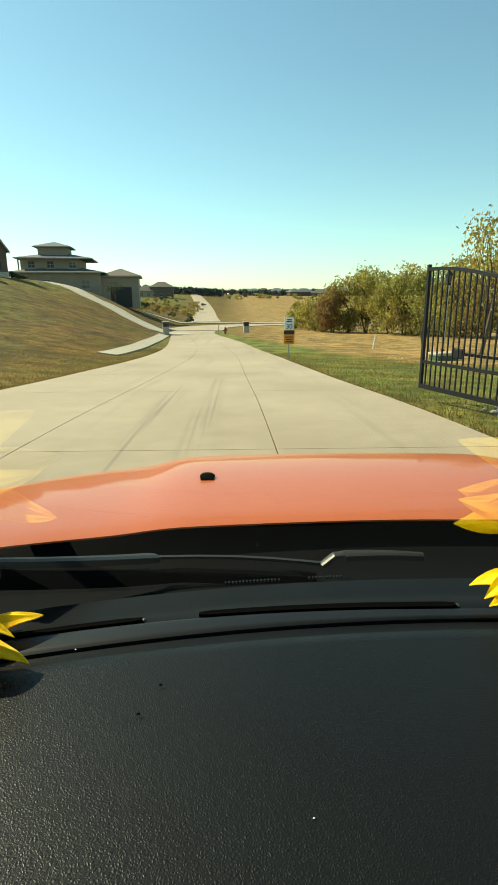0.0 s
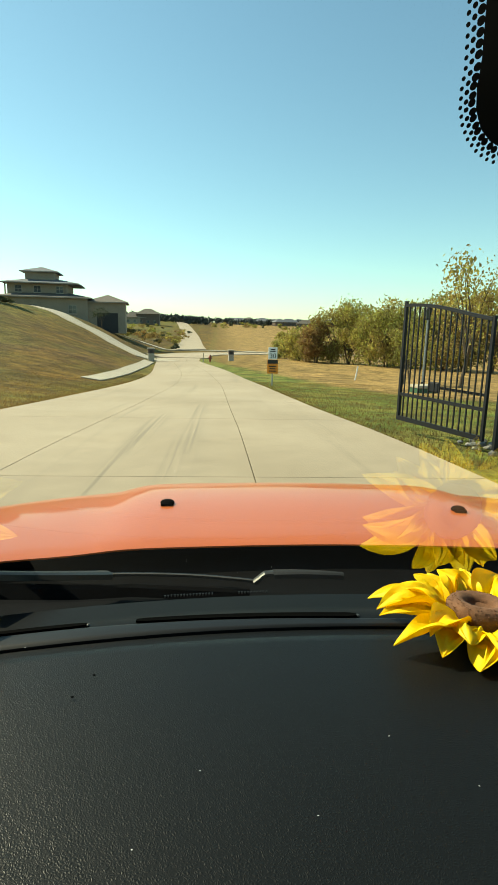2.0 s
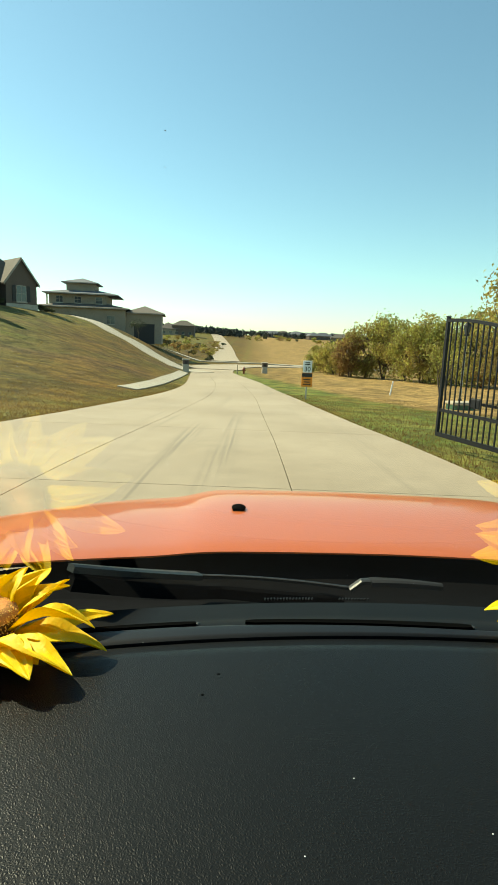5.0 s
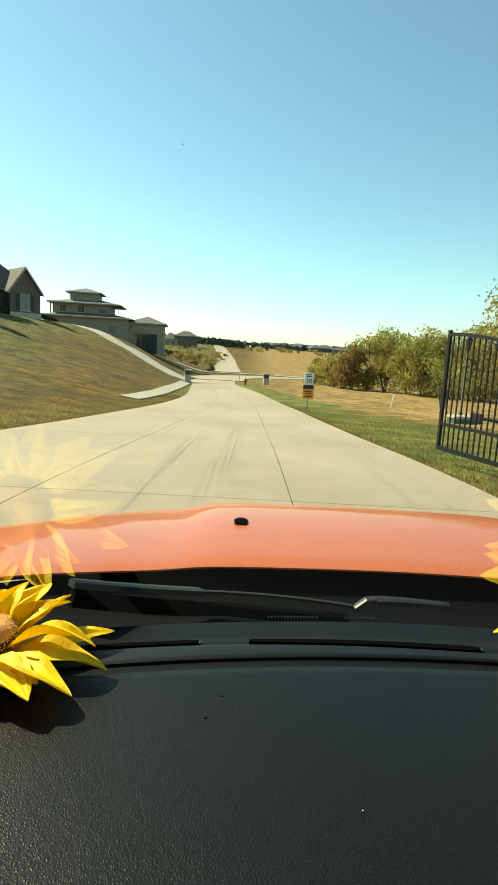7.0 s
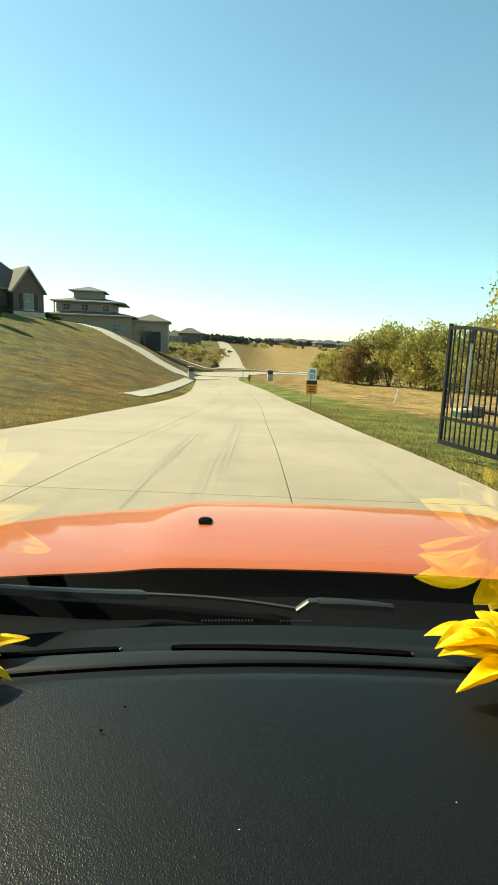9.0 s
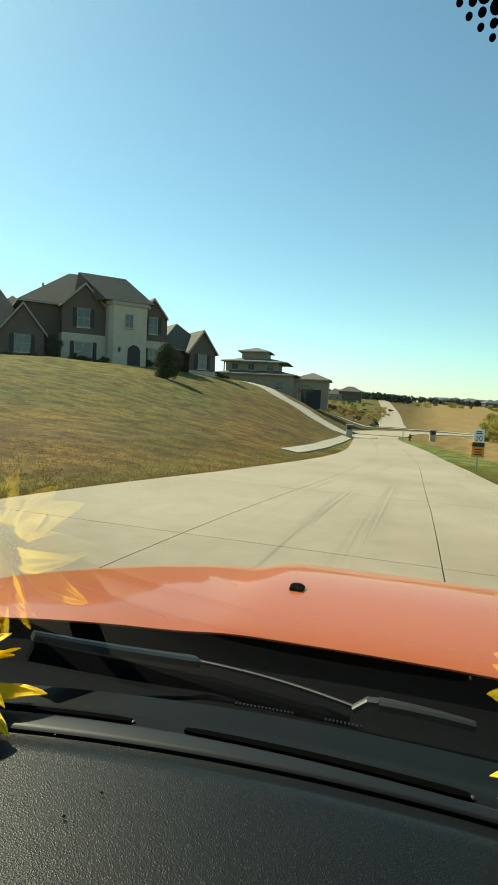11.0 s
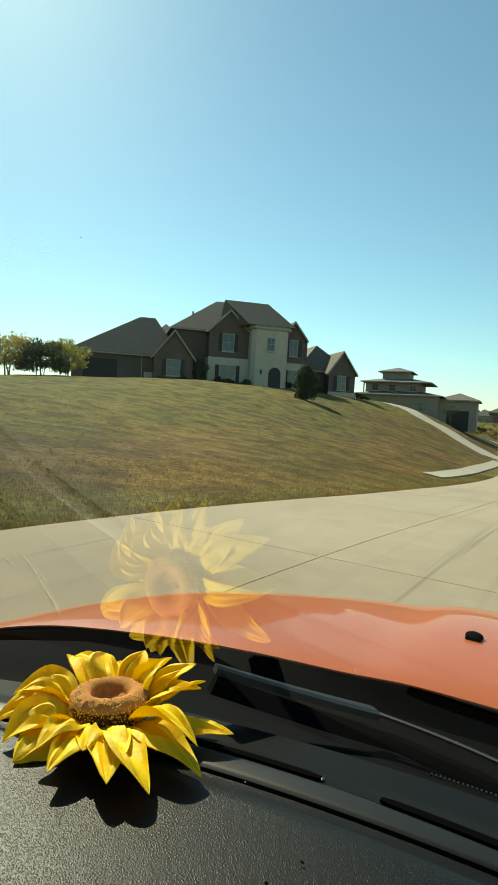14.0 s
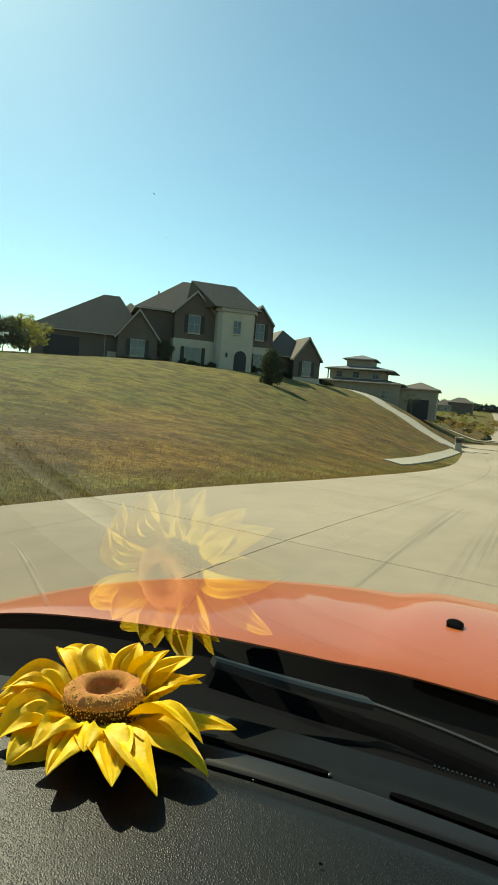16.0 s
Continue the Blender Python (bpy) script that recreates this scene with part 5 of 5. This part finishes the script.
# ---- the gate and the gatehouse ----
def gate_leaf(hinge, free, label, swing_high=True):
    """An iron leaf from its hinge post to the free end, the top rail sweeping up to the free end."""
    hx, hy = hinge
    d = Vector((free[0] - hx, free[1] - hy))
    L = d.length
    g = tagged(empty("gate_leaf", Matrix.Translation((hx, hy, land(hx, hy) if abs(hx) < 6 else land(hx, hy))) @ Matrix.Rotation(math.atan2(d.y, d.x), 4, 'Z')), label, "gate", group="gate leaves")

    def top(u):
        return 1.86 + 0.24 * math.sin(min(1, u * 1.05) * math.pi / 2) ** 1.2
    z0 = 0.16
    part("hinge_stile", boxed(0.015, 0.06, -0.022, 0.022, z0, top(0) + 0.02), M_iron, g)
    part("free_stile", boxed(L - 0.07, L - 0.02, -0.025, 0.025, z0, top(1) + 0.03), M_iron, g)
    part("stile_cap", boxed(L - 0.075, L - 0.015, -0.03, 0.03, top(1) + 0.03, top(1) + 0.045), M_iron, g)
    part("bottom_rail", boxed(0.06, L - 0.07, -0.025, 0.025, z0, z0 + 0.07), M_iron, g)
    part("middle_rail", boxed(0.06, L - 0.07, -0.02, 0.02, z0 + 0.42, z0 + 0.47), M_iron, g)
    bm = bmesh.new()
    n = 24
    rows = []
    for i in range(n + 1):
        u = i / n
        x = 0.06 + (L - 0.13) * u
        rows.append([bm.verts.new((x, s * 0.025, top(u) + t)) for s, t in ((-1, -0.05), (1, -0.05), (1, 0), (-1, 0))])
    for a, b in zip(rows, rows[1:]):
        for k in range(4):
            bm.faces.new((a[k], a[(k + 1) % 4], b[(k + 1) % 4], b[k]))
    bmesh.ops.recalc_face_normals(bm, faces=bm.faces)
    part("top_rail", bm, M_iron, g, "curved top rail")
    for i in range(1, 16):
        x = 0.02 + (L - 0.05) * i / 16
        part("bar", boxed(x - 0.0095, x + 0.0095, -0.0095, 0.0095, z0 + 0.06, top((x - 0.06) / (L - 0.13)) - 0.03), M_iron, g)
    part("opener_arm", boxed(0.1, 1.2, -0.05, -0.03, 0.78, 0.82), M_iron, g, "thin opener arm")
    part("opener_bracket", boxed(1.05, 1.3, -0.06, 0.0, 0.72, 0.88, bev=0.02), M_iron, g)
    return g


def gate_post(x, y, hgt):
    p = tagged(empty("gate_post", pose(x, y, land(x, y) - 0.05)), "square black iron gate post", "post", group="gate posts")
    part("shaft", boxed(-0.04, 0.04, -0.04, 0.04, 0, hgt, bev=0.006), M_iron, p)
    part("cap", boxed(-0.05, 0.05, -0.05, 0.05, hgt, hgt + 0.03, bev=0.008), M_iron, p)


gate_leaf((3.72, 7.1), (3.12, 9.05), "open black iron gate leaf beside the road")
gate_post(3.82, 6.95, 1.95)


def fence_panel(x0, y0, x1, y1):
    d = Vector((x1 - x0, y1 - y0))
    f = tagged(empty("fence_panel", Matrix.Translation((x0, y0, land(x0, y0))) @ Matrix.Rotation(math.atan2(d.y, d.x), 4, 'Z')), "black iron fence panel beside the gate post", "fence")
    for z in (0.16, 0.60, 1.78):
        part("rail", boxed(0, d.length, -0.02, 0.02, z, z + 0.045), M_iron, f)
    n = int(d.length / 0.125)
    for i in range(1, n):
        x = d.length * i / n
        part("bar", boxed(x - 0.009, x + 0.009, -0.009, 0.009, 0.1, 1.86), M_iron, f)


fence_panel(3.88, 6.98, 6.2, 7.4)
gate_post(6.25, 7.42, 1.9)
gate_leaf((-6.1, -3.2), (-6.6, -0.4), "open black iron gate leaf at the gatehouse")
gate_post(-6.05, -3.35, 1.95)


def gatehouse():
    x, y = -9.2, -5.4
    g = tagged(empty("gatehouse", pose(x, y, land(-6.5, y) - 0.1)), "stone gatehouse with timber posts and a hipped shingle roof", "gatehouse")
    part("wall", boxed(-2.2, 2.2, -1.8, 1.8, 0, 1.15, bev=0.02), M_stone, g, "rough stone lower wall")
    part("coping", boxed(-2.3, 2.3, -1.9, 1.9, 1.15, 1.27, bev=0.02), M_oldconc, g, "pale coping slab")
    for sx in (-1, 1):
        for sy in (-1, 1):
            part("timber_post", boxed(sx * 1.95 - 0.12, sx * 1.95 + 0.12, sy * 1.55 - 0.12, sy * 1.55 + 0.12, 1.27, 3.3), M_bark, g, "dark timber post")
    part("soffit", boxed(-2.9, 2.9, -2.5, 2.5, 3.3, 3.42), M_bark, g)
    hip_roof(g, -2.6, 2.6, -2.2, 2.2, 3.60, 6.3, 0.45)
    part("wall_lantern", boxed(2.0, 2.2, -0.2, 0.2, 2.0, 2.6, bev=0.03), M_iron, g)


gatehouse()
rnd = random.Random(3)
bm = bmesh.new()
for i in range(260):
    x, y = 3.75 + rnd.uniform(0, 1.6), 4.6 + rnd.uniform(0, 3.6)
    r = rnd.uniform(0.03, 0.08)
    bmesh.ops.create_icosphere(bm, subdivisions=1, radius=r, matrix=Matrix.LocRotScale((x, y, land(x, y) + r * 0.3), Euler((rnd.random() * 6, 0, rnd.random() * 6)), (1, 0.8, 0.6)))
tagged(part("gravel", bm, M_gravel), "grey river stones beside the gate post", "gravel", kind="stuff")


# ---- grass blades along the verges ----
def blades(name, n, pick, seed, hgt, mat):
    rnd = np.random.RandomState(seed)
    verts, faces = [], []
    for i in range(n):
        x, y = pick(rnd)
        z = land(x, y)
        a, hh, w = rnd.uniform(0, 6.283), hgt * rnd.uniform(0.5, 1.3), rnd.uniform(0.003, 0.008)
        lx, ly = rnd.uniform(-.5, .5) * hh, rnd.uniform(-.5, .5) * hh
        k = len(verts)
        verts += [(x - w * math.cos(a), y - w * math.sin(a), z), (x + w * math.cos(a), y + w * math.sin(a), z), (x + lx, y + ly, z + hh)]
        faces.append((k, k + 1, k + 2))
    me = bpy.data.meshes.new(name)
    me.from_pydata(verts, [], faces)
    me.materials.append(mat)
    tagged(new(name, me), "dry grass blades", "grass", kind="stuff")


def tufts(name, n, seed):
    """Tussocks of longer dry grass over the hill."""
    rnd = np.random.RandomState(seed)
    verts, faces = [], []
    for i in range(n):
        y = 4 + 70 * rnd.uniform() ** 1.2
        x = edge_left(y) - 2 - 42 * rnd.uniform()
        if noise.noise((x * 0.12, y * 0.12, 3)) < -0.12:
            continue
        z = land(x, y) - 0.01
        s = rnd.uniform(0.02, 0.055)
        for k in range(5):
            a, hh, w = rnd.uniform(0, 6.283), s * rnd.uniform(0.4, 1.0), s * 0.3
            px, py = x + rnd.uniform(-1, 1) * s, y + rnd.uniform(-1, 1) * s
            j = len(verts)
            verts += [(px - w * math.cos(a), py - w * math.sin(a), z), (px + w * math.cos(a), py + w * math.sin(a), z), (px + rnd.uniform(-.6, .6) * hh, py + rnd.uniform(-.6, .6) * hh, z + hh)]
            faces.append((j, j + 1, j + 2))
    me = bpy.data.meshes.new(name)
    me.from_pydata(verts, [], faces)
    me.materials.append(M_blade)
    tagged(new(name, me), "tussocks of dry hill grass", "grass", kind="stuff")


tufts("grass_tussocks", 30000, 5)


def pick_left(r):
    y = 3 + 34 * r.uniform() ** 1.4
    return edge_left(y) - 0.02 - 4.5 * r.uniform() ** 2.4, y


def pick_right(r):
    y = 6 + 26 * r.uniform() ** 1.3
    return edge_right(y) + 0.02 + 7 * r.uniform() ** 1.6, y


blades("grass_left", 40000, pick_left, 1, 0.055, M_blade)
blades("grass_right", 30000, pick_right, 2, 0.05, M_blade)
